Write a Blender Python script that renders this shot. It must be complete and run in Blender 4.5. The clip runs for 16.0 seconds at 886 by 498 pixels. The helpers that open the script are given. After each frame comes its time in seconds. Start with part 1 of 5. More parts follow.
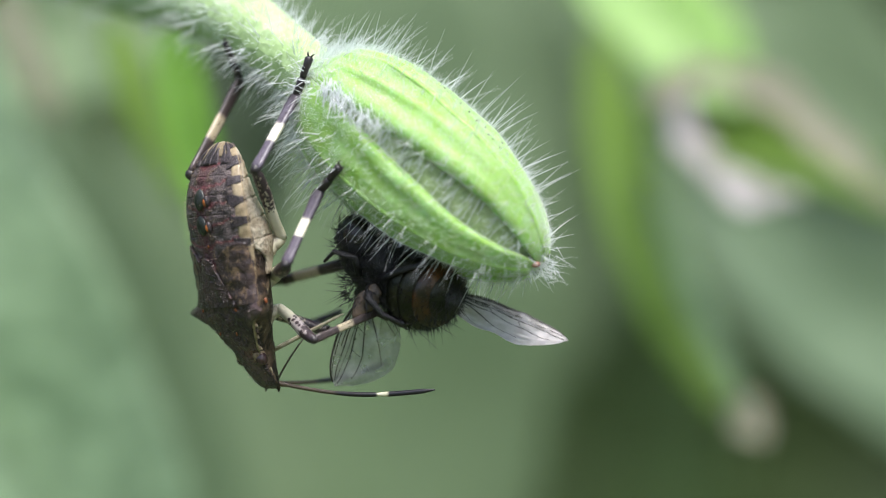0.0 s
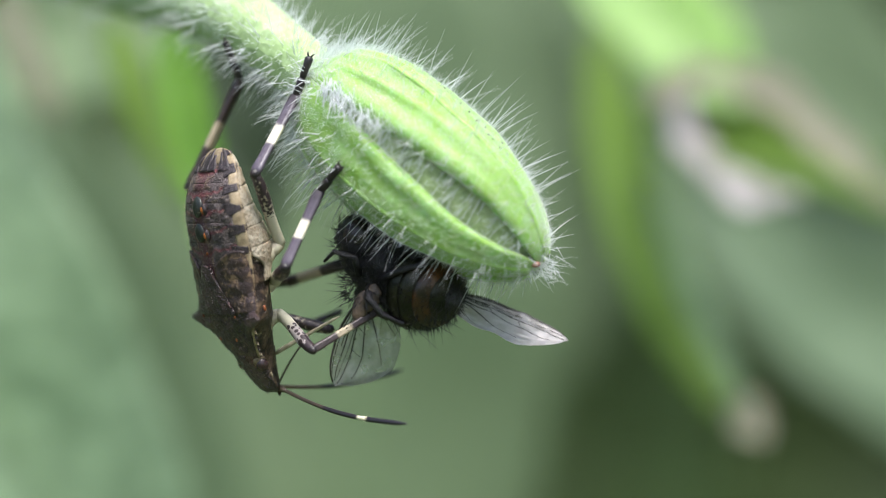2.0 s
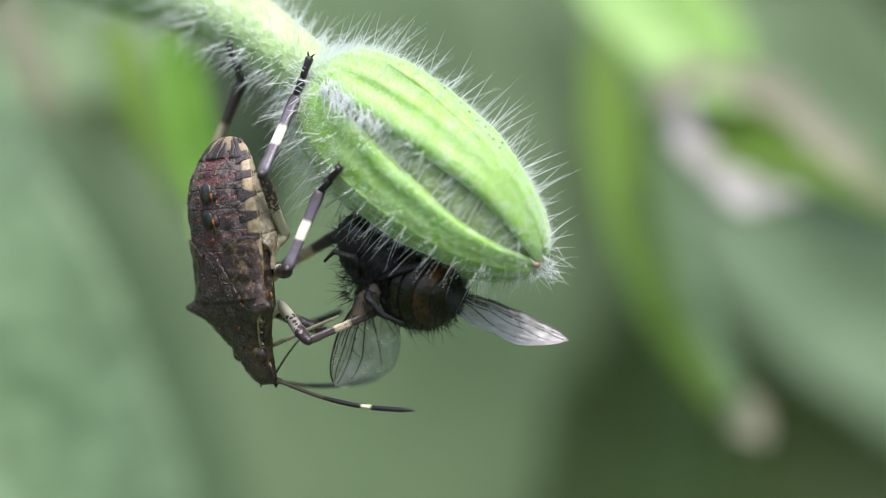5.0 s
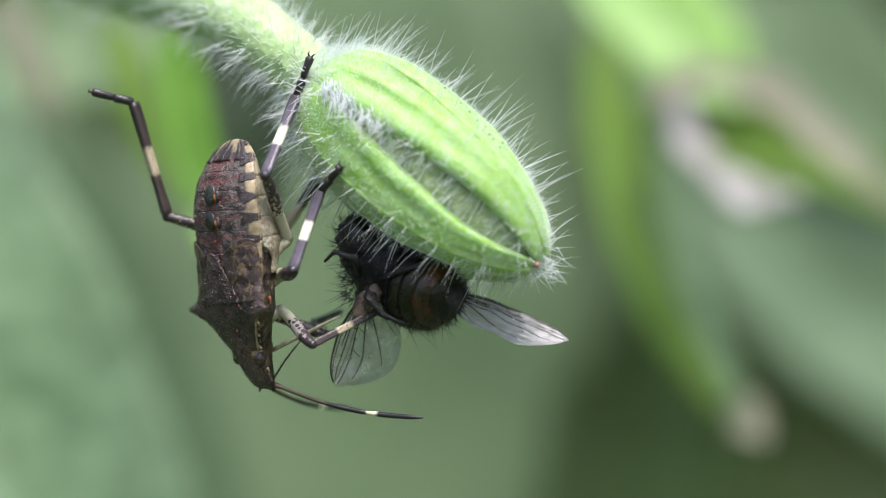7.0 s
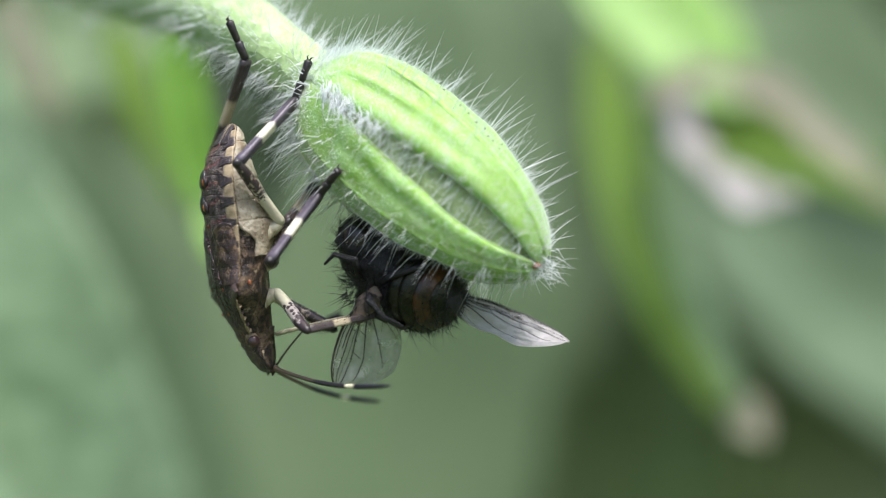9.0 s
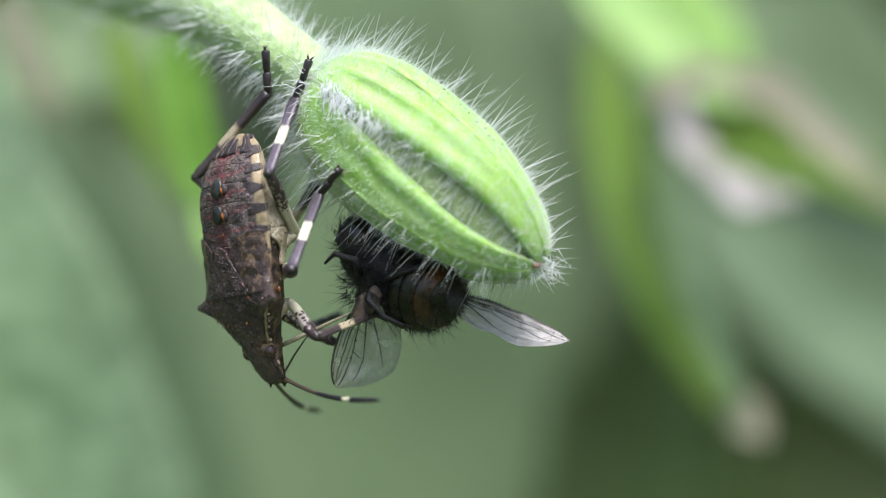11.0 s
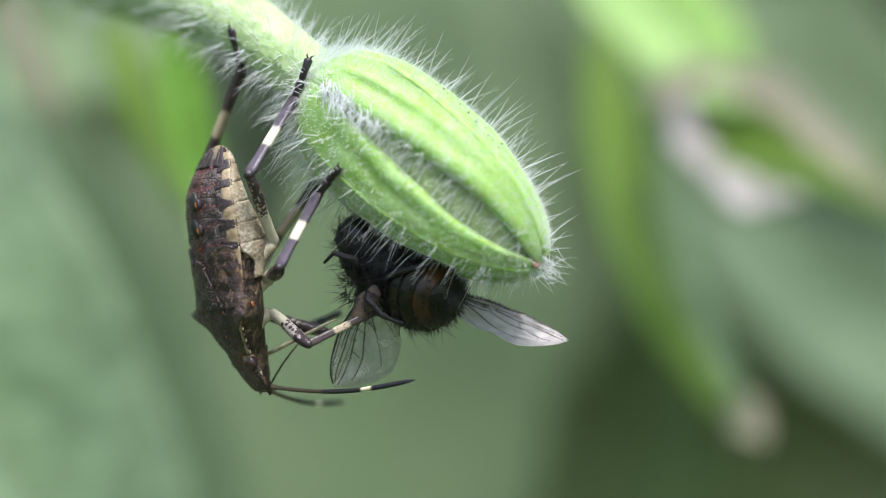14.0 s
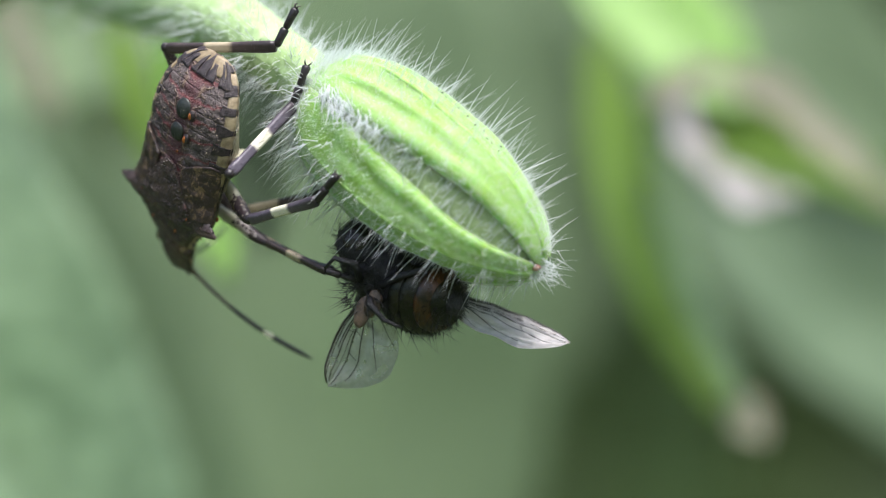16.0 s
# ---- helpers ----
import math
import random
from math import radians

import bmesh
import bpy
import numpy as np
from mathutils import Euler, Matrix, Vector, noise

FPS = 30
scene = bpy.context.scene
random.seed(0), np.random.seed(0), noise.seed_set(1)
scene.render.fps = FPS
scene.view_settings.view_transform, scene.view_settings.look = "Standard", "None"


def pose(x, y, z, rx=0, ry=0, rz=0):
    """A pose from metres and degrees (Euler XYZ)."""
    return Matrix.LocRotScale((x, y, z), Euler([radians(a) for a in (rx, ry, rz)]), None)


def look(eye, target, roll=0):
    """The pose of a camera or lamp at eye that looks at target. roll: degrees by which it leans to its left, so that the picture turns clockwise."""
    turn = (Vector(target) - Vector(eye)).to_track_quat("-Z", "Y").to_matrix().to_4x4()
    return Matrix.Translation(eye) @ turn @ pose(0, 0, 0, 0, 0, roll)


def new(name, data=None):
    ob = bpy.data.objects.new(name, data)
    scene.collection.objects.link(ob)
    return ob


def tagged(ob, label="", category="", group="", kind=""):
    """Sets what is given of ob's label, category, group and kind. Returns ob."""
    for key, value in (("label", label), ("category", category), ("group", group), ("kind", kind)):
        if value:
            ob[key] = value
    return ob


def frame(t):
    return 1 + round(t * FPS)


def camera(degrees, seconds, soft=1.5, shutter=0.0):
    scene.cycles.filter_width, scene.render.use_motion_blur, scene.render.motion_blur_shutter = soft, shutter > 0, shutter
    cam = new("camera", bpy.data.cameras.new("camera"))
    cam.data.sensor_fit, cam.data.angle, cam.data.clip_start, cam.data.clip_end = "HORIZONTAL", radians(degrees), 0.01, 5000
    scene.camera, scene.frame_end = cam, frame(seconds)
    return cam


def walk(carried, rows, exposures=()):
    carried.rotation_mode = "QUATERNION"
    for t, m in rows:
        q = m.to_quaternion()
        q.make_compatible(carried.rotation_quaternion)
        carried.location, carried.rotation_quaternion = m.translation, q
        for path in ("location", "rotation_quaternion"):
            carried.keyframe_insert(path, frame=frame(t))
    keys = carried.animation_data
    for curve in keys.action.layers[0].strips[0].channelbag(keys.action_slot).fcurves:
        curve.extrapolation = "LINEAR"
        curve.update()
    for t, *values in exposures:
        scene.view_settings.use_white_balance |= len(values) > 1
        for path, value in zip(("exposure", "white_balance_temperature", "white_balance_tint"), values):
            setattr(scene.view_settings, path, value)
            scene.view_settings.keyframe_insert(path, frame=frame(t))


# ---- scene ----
MM = 0.001
HEIGHT = 0.40          # the bud hangs this high above the soil
AWAY = 0.125           # from the lens to the bud

cam = camera(20.0, 16.0, soft=1.0)
cam.data.dof.use_dof = True
cam.data.dof.focus_distance = AWAY - 0.0013
cam.data.dof.aperture_fstop = 16.0
STAND = look((0, -AWAY, HEIGHT), (0, 0, HEIGHT))
walk(cam, [(0.0, STAND), (16.0, STAND)])

# ---- light: a bright, hazy day, light from high up ----
SUN_UP, SUN_ROUND = 67.0, 160.0
world = bpy.data.worlds.new("hazy_sky")
scene.world = world
world.use_nodes = True
sky = world.node_tree.nodes.new("ShaderNodeTexSky")
sky.sky_type, sky.sun_disc = "NISHITA", False
sky.sun_elevation, sky.sun_rotation = radians(SUN_UP), radians(SUN_ROUND)
sky.dust_density = 3.0
world.node_tree.nodes["Background"].inputs[1].default_value = 0.148
world.node_tree.links.new(sky.outputs[0], world.node_tree.nodes["Background"].inputs[0])

sun = new("sun", bpy.data.lights.new("sun", "SUN"))
sun.data.energy, sun.data.angle, sun.data.color = 4.0, radians(30), (1.0, 0.985, 0.99)
sun_from = Vector((math.sin(radians(SUN_ROUND)) * math.cos(radians(SUN_UP)), math.cos(radians(SUN_ROUND)) * math.cos(radians(SUN_UP)), math.sin(radians(SUN_UP))))
sun.matrix_world = look(sun_from * 5, (0, 0, 0))
scene.view_settings.exposure = 0.62

# ---- helpers of this scene ----


def stage(x, y, z):
    """Millimetres round the middle of the view, as metres in the world."""
    return Vector((x * MM, y * MM, z * MM + HEIGHT))


def smooth_step(u, a, b):
    u = min(1.0, max(0.0, (u - a) / (b - a)))
    return u * u * (3 - 2 * u)


def curve_of(*knots):
    """A smooth monotone curve through (x, y) knots."""
    xs = np.array([k[0] for k in knots], float)
    ys = np.array([k[1] for k in knots], float)
    h = np.diff(xs)
    d = np.diff(ys) / h
    m = np.zeros(len(xs))
    m[0], m[-1] = d[0], d[-1]
    for i in range(1, len(xs) - 1):
        if d[i - 1] * d[i] > 0:
            w1, w2 = 2 * h[i] + h[i - 1], h[i] + 2 * h[i - 1]
            m[i] = (w1 + w2) / (w1 / d[i - 1] + w2 / d[i])

    def at(x):
        x = min(max(x, xs[0]), xs[-1])
        i = min(max(int(np.searchsorted(xs, x)) - 1, 0), len(xs) - 2)
        s = (x - xs[i]) / h[i]
        return float(ys[i] * (1 + 2 * s) * (1 - s) ** 2 + h[i] * m[i] * s * (1 - s) ** 2 + ys[i + 1] * s * s * (3 - 2 * s) + h[i] * m[i + 1] * s * s * (s - 1))
    return at


def mesh_of(name, verts, faces, smooth=True, scale=MM):
    me = bpy.data.meshes.new(name)
    me.from_pydata((np.array([tuple(v) for v in verts], float) * scale).tolist(), [], faces)
    me.validate()
    if smooth:
        me.polygons.foreach_set("use_smooth", [True] * len(me.polygons))
    me.update()
    return me


def part(name, geometry, material, parent=None, label="", smooth=True, kind=""):
    """Links (verts, faces) in millimetres, or a mesh, as one object under a thing or a part."""
    me = geometry if isinstance(geometry, bpy.types.Mesh) else mesh_of(name, geometry[0], geometry[1], smooth)
    if material and not me.materials:
        me.materials.append(material)
    ob = new(name, me)
    ob.parent = parent
    return tagged(ob, label=label, kind=kind)


def join(*geometries):
    verts, faces = [], []
    for v, f in geometries:
        n = len(verts)
        verts += list(v)
        faces += [tuple(i + n for i in face) for face in f]
    return verts, faces


def tube(points, radii, sides=10, flat=1.0, keel=0.0):
    """A closed, tapered tube along points; keel makes it three-cornered."""
    pts = [Vector(p) for p in points]
    verts, faces = [], []
    a = None
    for i, p in enumerate(pts):
        way = (pts[min(i + 1, len(pts) - 1)] - pts[max(i - 1, 0)]).normalized()
        a = way.orthogonal() if a is None else a - way * a.dot(way)
        a.normalize()
        b = way.cross(a)
        for k in range(sides):
            w = 2 * math.pi * k / sides
            verts.append(p + radii[i] * (1 + keel * math.cos(3 * w)) * (math.cos(w) * a * flat + math.sin(w) * b))
    n = len(pts)
    for i in range(n - 1):
        for k in range(sides):
            j = (k + 1) % sides
            faces.append((i * sides + k, i * sides + j, (i + 1) * sides + j, (i + 1) * sides + k))
    faces.append(tuple(range(sides - 1, -1, -1)))
    faces.append(tuple((n - 1) * sides + k for k in range(sides)))
    return verts, faces


def ball(centre, radii, rows=10, cols=14, turn=None):
    verts, faces = [], []
    c = Vector(centre)
    for i in range(rows + 1):
        a = math.pi * i / rows
        for k in range(cols):
            b = 2 * math.pi * k / cols
            v = Vector((radii[0] * math.cos(a), radii[1] * math.sin(a) * math.cos(b), radii[2] * math.sin(a) * math.sin(b)))
            verts.append(c + (turn @ v if turn else v))
    for i in range(rows):
        for k in range(cols):
            j = (k + 1) % cols
            faces.append((i * cols + k, i * cols + j, (i + 1) * cols + j, (i + 1) * cols + k))
    return verts, faces


def plate(surface, nu, nv, proud=0.0, thick=0.1, lip=0.0):
    """A solid plate over surface(u, v), 0 to 1 each way; it stands proud at the middle and falls by lip to its rim."""
    outer, inner, faces = [], [], []
    e = 1e-3
    for i in range(nu + 1):
        for j in range(nv + 1):
            u, v = i / nu, j / nv
            p = Vector(surface(u, v))
            ua, ub, va, vb = max(u - e, 0), min(u + e, 1), max(v - e, 0), min(v + e, 1)
            n = (Vector(surface(ub, v)) - Vector(surface(ua, v))).cross(Vector(surface(u, vb)) - Vector(surface(u, va)))
            n = n.normalized() if n.length > 1e-12 else Vector((0, 0, 1))
            rim = min(1.0, 6 * min(u, 1 - u, v, 1 - v))
            outer.append(p + n * (proud - lip * (1 - rim) ** 2))
            inner.append(p + n * (proud - lip - thick))
    m = nv + 1
    k = len(outer)
    for i in range(nu):
        for j in range(nv):
            a, b, c, d = i * m + j, (i + 1) * m + j, (i + 1) * m + j + 1, i * m + j + 1
            faces.append((a, b, c, d))
            faces.append((k + a, k + d, k + c, k + b))
    for i in range(nu):
        a, b = i * m, (i + 1) * m
        faces.append((a, k + a, k + b, b))
        a, b = i * m + nv, (i + 1) * m + nv
        faces.append((a, b, k + b, k + a))
    for j in range(nv):
        a, b = j, j + 1
        faces.append((a, b, k + b, k + a))
        a, b = nu * m + j, nu * m + j + 1
        faces.append((a, k + a, k + b, b))
    return outer + inner, faces


def hair(root, way, length, thick, droop, sides=3, joints=3):
    """One tapered, slightly bent hair."""
    pts, radii = [], []
    way = Vector(way).normalized()
    for i in range(joints + 1):
        s = i / joints
        pts.append(Vector(root) + way * length * s + Vector(droop) * length * s * s)
        radii.append(thick * (1 - 0.92 * s))
    return tube(pts, radii, sides)


def hairs_of(items):
    """Many tapered hairs in one mesh: (root, way, length, thickness, droop, sides, joints) each."""
    groups = {}
    for item in items:
        item = tuple(item) + (3, 3)[len(item) - 5:]
        groups.setdefault(item[5:7], []).append(item)
    all_verts, all_faces, start = [], [], 0
    for (sides, joints), rows in groups.items():
        n = len(rows)
        root, way, droop = (np.array([tuple(r[k]) for r in rows], float) for k in (0, 1, 4))
        long, thick = (np.array([r[k] for r in rows], float) for k in (2, 3))
        way /= np.linalg.norm(way, axis=1)[:, None]
        pick = np.where(np.abs(way[:, :1]) < 0.7, np.array([[1.0, 0, 0]]), np.array([[0, 1.0, 0]]))
        a = np.cross(way, pick)
        a /= np.linalg.norm(a, axis=1)[:, None]
        b = np.cross(way, a)
        t = np.linspace(0, 1, joints + 1)
        line = root[:, None] + (long[:, None] * t)[..., None] * way[:, None] + (long[:, None] * t * t)[..., None] * droop[:, None]
        w = 2 * np.pi * np.arange(sides) / sides
        ring = np.cos(w)[None, :, None] * a[:, None] + np.sin(w)[None, :, None] * b[:, None]
        radius = thick[:, None] * (1 - 0.92 * t)
        verts = line[:, :, None] + radius[..., None, None] * ring[:, None]
        i, k = np.meshgrid(np.arange(joints), np.arange(sides), indexing="ij")
        j = (k + 1) % sides
        quad = np.stack((i * sides + k, i * sides + j, (i + 1) * sides + j, (i + 1) * sides + k), -1).reshape(-1, 4)
        faces = quad[None] + (start + np.arange(n) * (joints + 1) * sides)[:, None, None]
        all_verts.append(verts.reshape(-1, 3))
        all_faces.append(faces.reshape(-1, 4))
        start += n * (joints + 1) * sides
    return np.concatenate(all_verts), np.concatenate(all_faces).tolist()


# ---- materials ----
class Paint:
    """Short hand for a node material in millimetres of the object's own space."""

    def __init__(self, name, rough=0.5, spec=0.5, metal=0.0):
        self.mat = bpy.data.materials.new(name)
        self.mat.use_nodes = True
        self.tree = self.mat.node_tree
        self.shader = self.tree.nodes["Principled BSDF"]
        self.shader.inputs["Roughness"].default_value = rough
        self.shader.inputs["Specular IOR Level"].default_value = spec
        self.shader.inputs["Metallic"].default_value = metal
        coord = self.node("ShaderNodeTexCoord")
        scale = self.node("ShaderNodeVectorMath", operation="SCALE")
        scale.inputs[3].default_value = 1000.0
        self.link(coord.outputs["Object"], scale.inputs[0])
        self.mm = scale.outputs[0]

    def node(self, kind, **settings):
        n = self.tree.nodes.new(kind)
        if "operation" in settings:
            n.operation = settings["operation"]
        if "data_type" in settings:
            n.data_type = settings["data_type"]
        return n

    def link(self, a, b):
        self.tree.links.new(a, b)

    def noise(self, scale, detail=4.0, rough=0.55, warp=0.0):
        n = self.node("ShaderNodeTexNoise")
        n.inputs["Scale"].default_value, n.inputs["Detail"].default_value = scale, detail
        n.inputs["Roughness"].default_value, n.inputs["Distortion"].default_value = rough, warp
        self.link(self.mm, n.inputs["Vector"])
        return n.outputs[0]

    def stretched(self, sx, sy, sz, scale=1.0, detail=3.0):
        m = self.node("ShaderNodeMapping")
        m.inputs["Scale"].default_value = (sx, sy, sz)
        self.link(self.mm, m.inputs["Vector"])
        n = self.node("ShaderNodeTexNoise")
        n.inputs["Scale"].default_value, n.inputs["Detail"].default_value = scale, detail
        self.link(m.outputs[0], n.inputs["Vector"])
        return n.outputs[0]

    def cells(self, scale, feature="F1"):
        n = self.node("ShaderNodeTexVoronoi")
        n.feature = feature
        n.inputs["Scale"].default_value = scale
        self.link(self.mm, n.inputs["Vector"])
        return n.outputs["Distance"]

    def axis(self, which):
        n = self.node("ShaderNodeSeparateXYZ")
        self.link(self.mm, n.inputs[0])
        return n.outputs[which]

    def math(self, op, a, b=0.0):
        n = self.node("ShaderNodeMath", operation=op)
        for i, x in enumerate((a, b)):
            if isinstance(x, (int, float)):
                n.inputs[i].default_value = x
            else:
                self.link(x, n.inputs[i])
        return n.outputs[0]

    def ramp(self, value, *stops):
        n = self.node("ShaderNodeValToRGB")
        els = n.color_ramp.elements
        while len(els) < len(stops):
            els.new(0.5)
        for el, (at, c) in zip(els, stops):
            el.position = at
            el.color = (c, c, c, 1) if isinstance(c, (int, float)) else (*c, 1)
        self.link(value, n.inputs[0])
        return n.outputs[0]

    def mix(self, fac, a, b):
        n = self.node("ShaderNodeMix", data_type="RGBA")
        for i, x in ((0, fac), (6, a), (7, b)):
            if isinstance(x, (int, float)):
                n.inputs[i].default_value = x
            elif isinstance(x, tuple):
                n.inputs[i].default_value = (*x, 1)
            else:
                self.link(x, n.inputs[i])
        return n.outputs[2]

    def colour(self, c):
        if isinstance(c, tuple):
            self.shader.inputs["Base Color"].default_value = (*c, 1)
        else:
            self.link(c, self.shader.inputs["Base Color"])
        return self

    def bump(self, height, depth_mm, strength=1.0):
        n = self.node("ShaderNodeBump")
        n.inputs["Strength"].default_value = strength
        n.inputs["Distance"].default_value = depth_mm * MM
        self.link(height, n.inputs["Height"])
        self.link(n.outputs[0], self.shader.inputs["Normal"])
        return self

    def soft(self, scatter_mm, weight, tint=(1, 1, 1)):
        self.shader.inputs["Subsurface Weight"].default_value = weight
        self.shader.inputs["Subsurface Radius"].default_value = tint
        self.shader.inputs["Subsurface Scale"].default_value = scatter_mm * MM
        return self


def leaf_paint(name, dark, light, scale=0.35, rough=0.55, grain=3.0, mottle=0.45):
    p = Paint(name, rough, 0.4)
    big = p.noise(scale, 3)
    fine = p.noise(grain, 5, 0.65)
    c = p.mix(p.ramp(big, (0.35, 0.0), (0.65, 1.0)), dark, light)
    c = p.mix(p.math("MULTIPLY", p.ramp(fine, (0.45, 0.0), (0.75, 1.0)), mottle), c, tuple(min(1, x * 1.7 + 0.02) for x in light))
    p.colour(c).bump(p.cells(1.4), 0.25, 0.5)
    return p.mat


def sepal_paint():
    p = Paint("downy_sepal", 0.45, 0.45)
    broad = p.noise(0.9, 5, 0.65)
    c = p.mix(p.ramp(broad, (0.35, 0.0), (0.65, 1.0)), (0.240, 0.44, 0.058), (0.335, 0.55, 0.20))
    vein = p.cells(3.0, "DISTANCE_TO_EDGE")
    c = p.mix(p.math("MULTIPLY", p.ramp(vein, (0.0, 1.0), (0.10, 0.0)), 0.14), c, (0.42, 0.62, 0.26))
    down = p.cells(11.0)
    c = p.mix(p.math("MULTIPLY", p.ramp(down, (0.02, 1.0), (0.30, 0.0)), 0.30), c, (0.67, 0.81, 0.64))
    p.colour(c).bump(p.math("ADD", p.math("SUBTRACT", p.noise(7.0, 6, 0.7), p.math("MULTIPLY", down, 0.8)), p.math("MULTIPLY", p.ramp(vein, (0.0, 1.0), (0.15, 0.0)), 0.08)), 0.035, 0.8).soft(1.6, 0.5, (0.50, 1.0, 0.30))
    p.shader.inputs["Sheen Weight"].default_value = 0.8
    p.shader.inputs["Sheen Roughness"].default_value = 0.3
    return p.mat


def rib_paint():
    p = Paint("pale_rib", 0.5, 0.35)
    c = p.mix(p.ramp(p.noise(1.5, 4), (0.35, 0.0), (0.7, 1.0)), (0.28, 0.52, 0.09), (0.38, 0.60, 0.20))
    p.colour(c).bump(p.noise(8.0, 4), 0.04, 0.6).soft(0.6, 0.25, (0.6, 1.0, 0.3))
    return p.mat


def hair_paint(name, c=(0.95, 0.98, 0.99), rough=0.35):
    p = Paint(name, rough, 0.5)
    tone = p.mix(p.noise(2.0, 2), c, tuple(x * 0.9 for x in c))
    p.colour(tone)
    glow = p.node("ShaderNodeBsdfTranslucent")
    p.link(tone, glow.inputs[0])
    both = p.node("ShaderNodeMixShader")
    both.inputs[0].default_value = 0.5
    p.link(p.shader.outputs[0], both.inputs[1])
    p.link(glow.outputs[0], both.inputs[2])
    clear = p.node("ShaderNodeBsdfTransparent")
    thin = p.node("ShaderNodeMixShader")
    thin.inputs[0].default_value = 0.34
    p.link(both.outputs[0], thin.inputs[1])
    p.link(clear.outputs[0], thin.inputs[2])
    p.link(thin.outputs[0], p.tree.nodes["Material Output"].inputs[0])
    return p.mat


def shell_paint():
    """Dark, grained brown shield with tan flecks and a dull gloss; fine glints are painted on the grains."""
    p = Paint("pitted_brown_shell", 0.33, 0.5)
    c = p.mix(p.ramp(p.noise(0.9, 4), (0.38, 0.0), (0.62, 1.0)), (0.034, 0.023, 0.024), (0.094, 0.061, 0.057))
    c = p.mix(p.ramp(p.noise(4.5, 4, 0.7), (0.58, 0.0), (0.70, 0.8)), c, (0.20, 0.125, 0.075))
    c = p.mix(p.ramp(p.noise(0.8, 3), (0.60, 0.0), (0.70, 0.5)), c, (0.13, 0.035, 0.022))
    grains = p.ramp(p.cells(6.0), (0.05, 1.0), (0.42, 0.0))
    # paler grain tops put the small bright glints into the colour
    c = p.mix(p.math("MULTIPLY", grains, 0.55), c, (0.150, 0.118, 0.112))
    p.colour(c).bump(p.math("ADD", p.math("MULTIPLY", grains, 1.4), p.noise(3.0, 4)), 0.13, 1.0)
    return p.mat


def back_paint():
    """Abdomen's back: grey and grained; each ring is edged with dull red and carries a tan loop at each side."""
    p = Paint("grained_red_brown_back", 0.36, 0.38)
    wob = p.math("MULTIPLY", p.math("SUBTRACT", p.noise(1.6, 3), 0.5), 0.55)
    side = p.math("ABSOLUTE", p.math("ADD", p.axis(1), p.math("MULTIPLY", wob, 0.8)))
    ring = p.math("FRACT", p.math("ADD", p.math("DIVIDE", p.math("ADD", p.math("ADD", p.axis(0), wob), p.math("MULTIPLY", side, 0.14)), 0.95), 6.47))
    c = p.mix(p.ramp(p.noise(1.4, 5, 0.6), (0.38, 0.0), (0.62, 1.0)), (0.060, 0.045, 0.046), (0.136, 0.106, 0.103))
    middle = p.ramp(side, (0.25, 1.0), (1.1, 0.0))
    c = p.mix(p.math("MULTIPLY", middle, 0.72), c, (0.120, 0.038, 0.044))
    joint = p.ramp(ring, (0.0, 1.0), (0.07, 0.55), (0.13, 0.0), (0.90, 0.0), (1.0, 1.0))
    c = p.mix(p.math("MULTIPLY", joint, 0.88), c, (0.175, 0.038, 0.042))
    outer = p.ramp(side, (0.55, 0.0), (0.75, 1.0), (2.3, 1.0), (2.6, 0.0))
    loop = p.ramp(ring, (0.16, 0.0), (0.22, 1.0), (0.29, 0.0), (0.70, 0.0), (0.77, 1.0), (0.84, 0.0))
    bend = p.math("MULTIPLY", p.ramp(ring, (0.20, 0.0), (0.24, 1.0), (0.76, 1.0), (0.80, 0.0)), p.ramp(side, (0.50, 0.0), (0.62, 1.0), (0.74, 0.0)))
    tan = p.math("MAXIMUM", p.math("MULTIPLY", loop, outer), bend)
    c = p.mix(p.math("MULTIPLY", tan, 0.62), c, (0.27, 0.185, 0.115))
    core = p.math("MULTIPLY", p.ramp(ring, (0.42, 0.0), (0.50, 1.0), (0.58, 0.0)), p.ramp(side, (0.8, 0.0), (1.1, 1.0)))
    c = p.mix(p.math("MULTIPLY", core, 0.8), c, (0.018, 0.013, 0.014))
    grain = p.noise(9.0, 3, 0.7)
    c = p.mix(p.ramp(grain, (0.56, 0.0), (0.66, 0.7)), c, (0.26, 0.205, 0.175))
    c = p.mix(p.ramp(grain, (0.32, 0.8), (0.42, 0.0)), c, (0.022, 0.016, 0.017))
    p.colour(c).bump(p.math("ADD", p.math("MULTIPLY", tan, 0.5), p.math("ADD", grain, p.noise(3.5, 4))), 0.11, 1.0)
    return p.mat


def pad_paint():
    """Wing pads: dark brown, marbled with tan."""
    p = Paint("marbled_wing_pad", 0.36, 0.45)
    c = p.mix(p.ramp(p.noise(2.2, 6, 0.70, 0.6), (0.50, 0.0), (0.60, 1.0)), (0.042, 0.027, 0.026), (0.185, 0.120, 0.072))
    pits = p.ramp(p.cells(9.0), (0.08, 0.0), (0.30, 1.0))
    p.colour(p.mix(pits, (0.014, 0.010, 0.010), c)).bump(p.math("ADD", pits, p.noise(4.0)), 0.07, 1.0)
    return p.mat


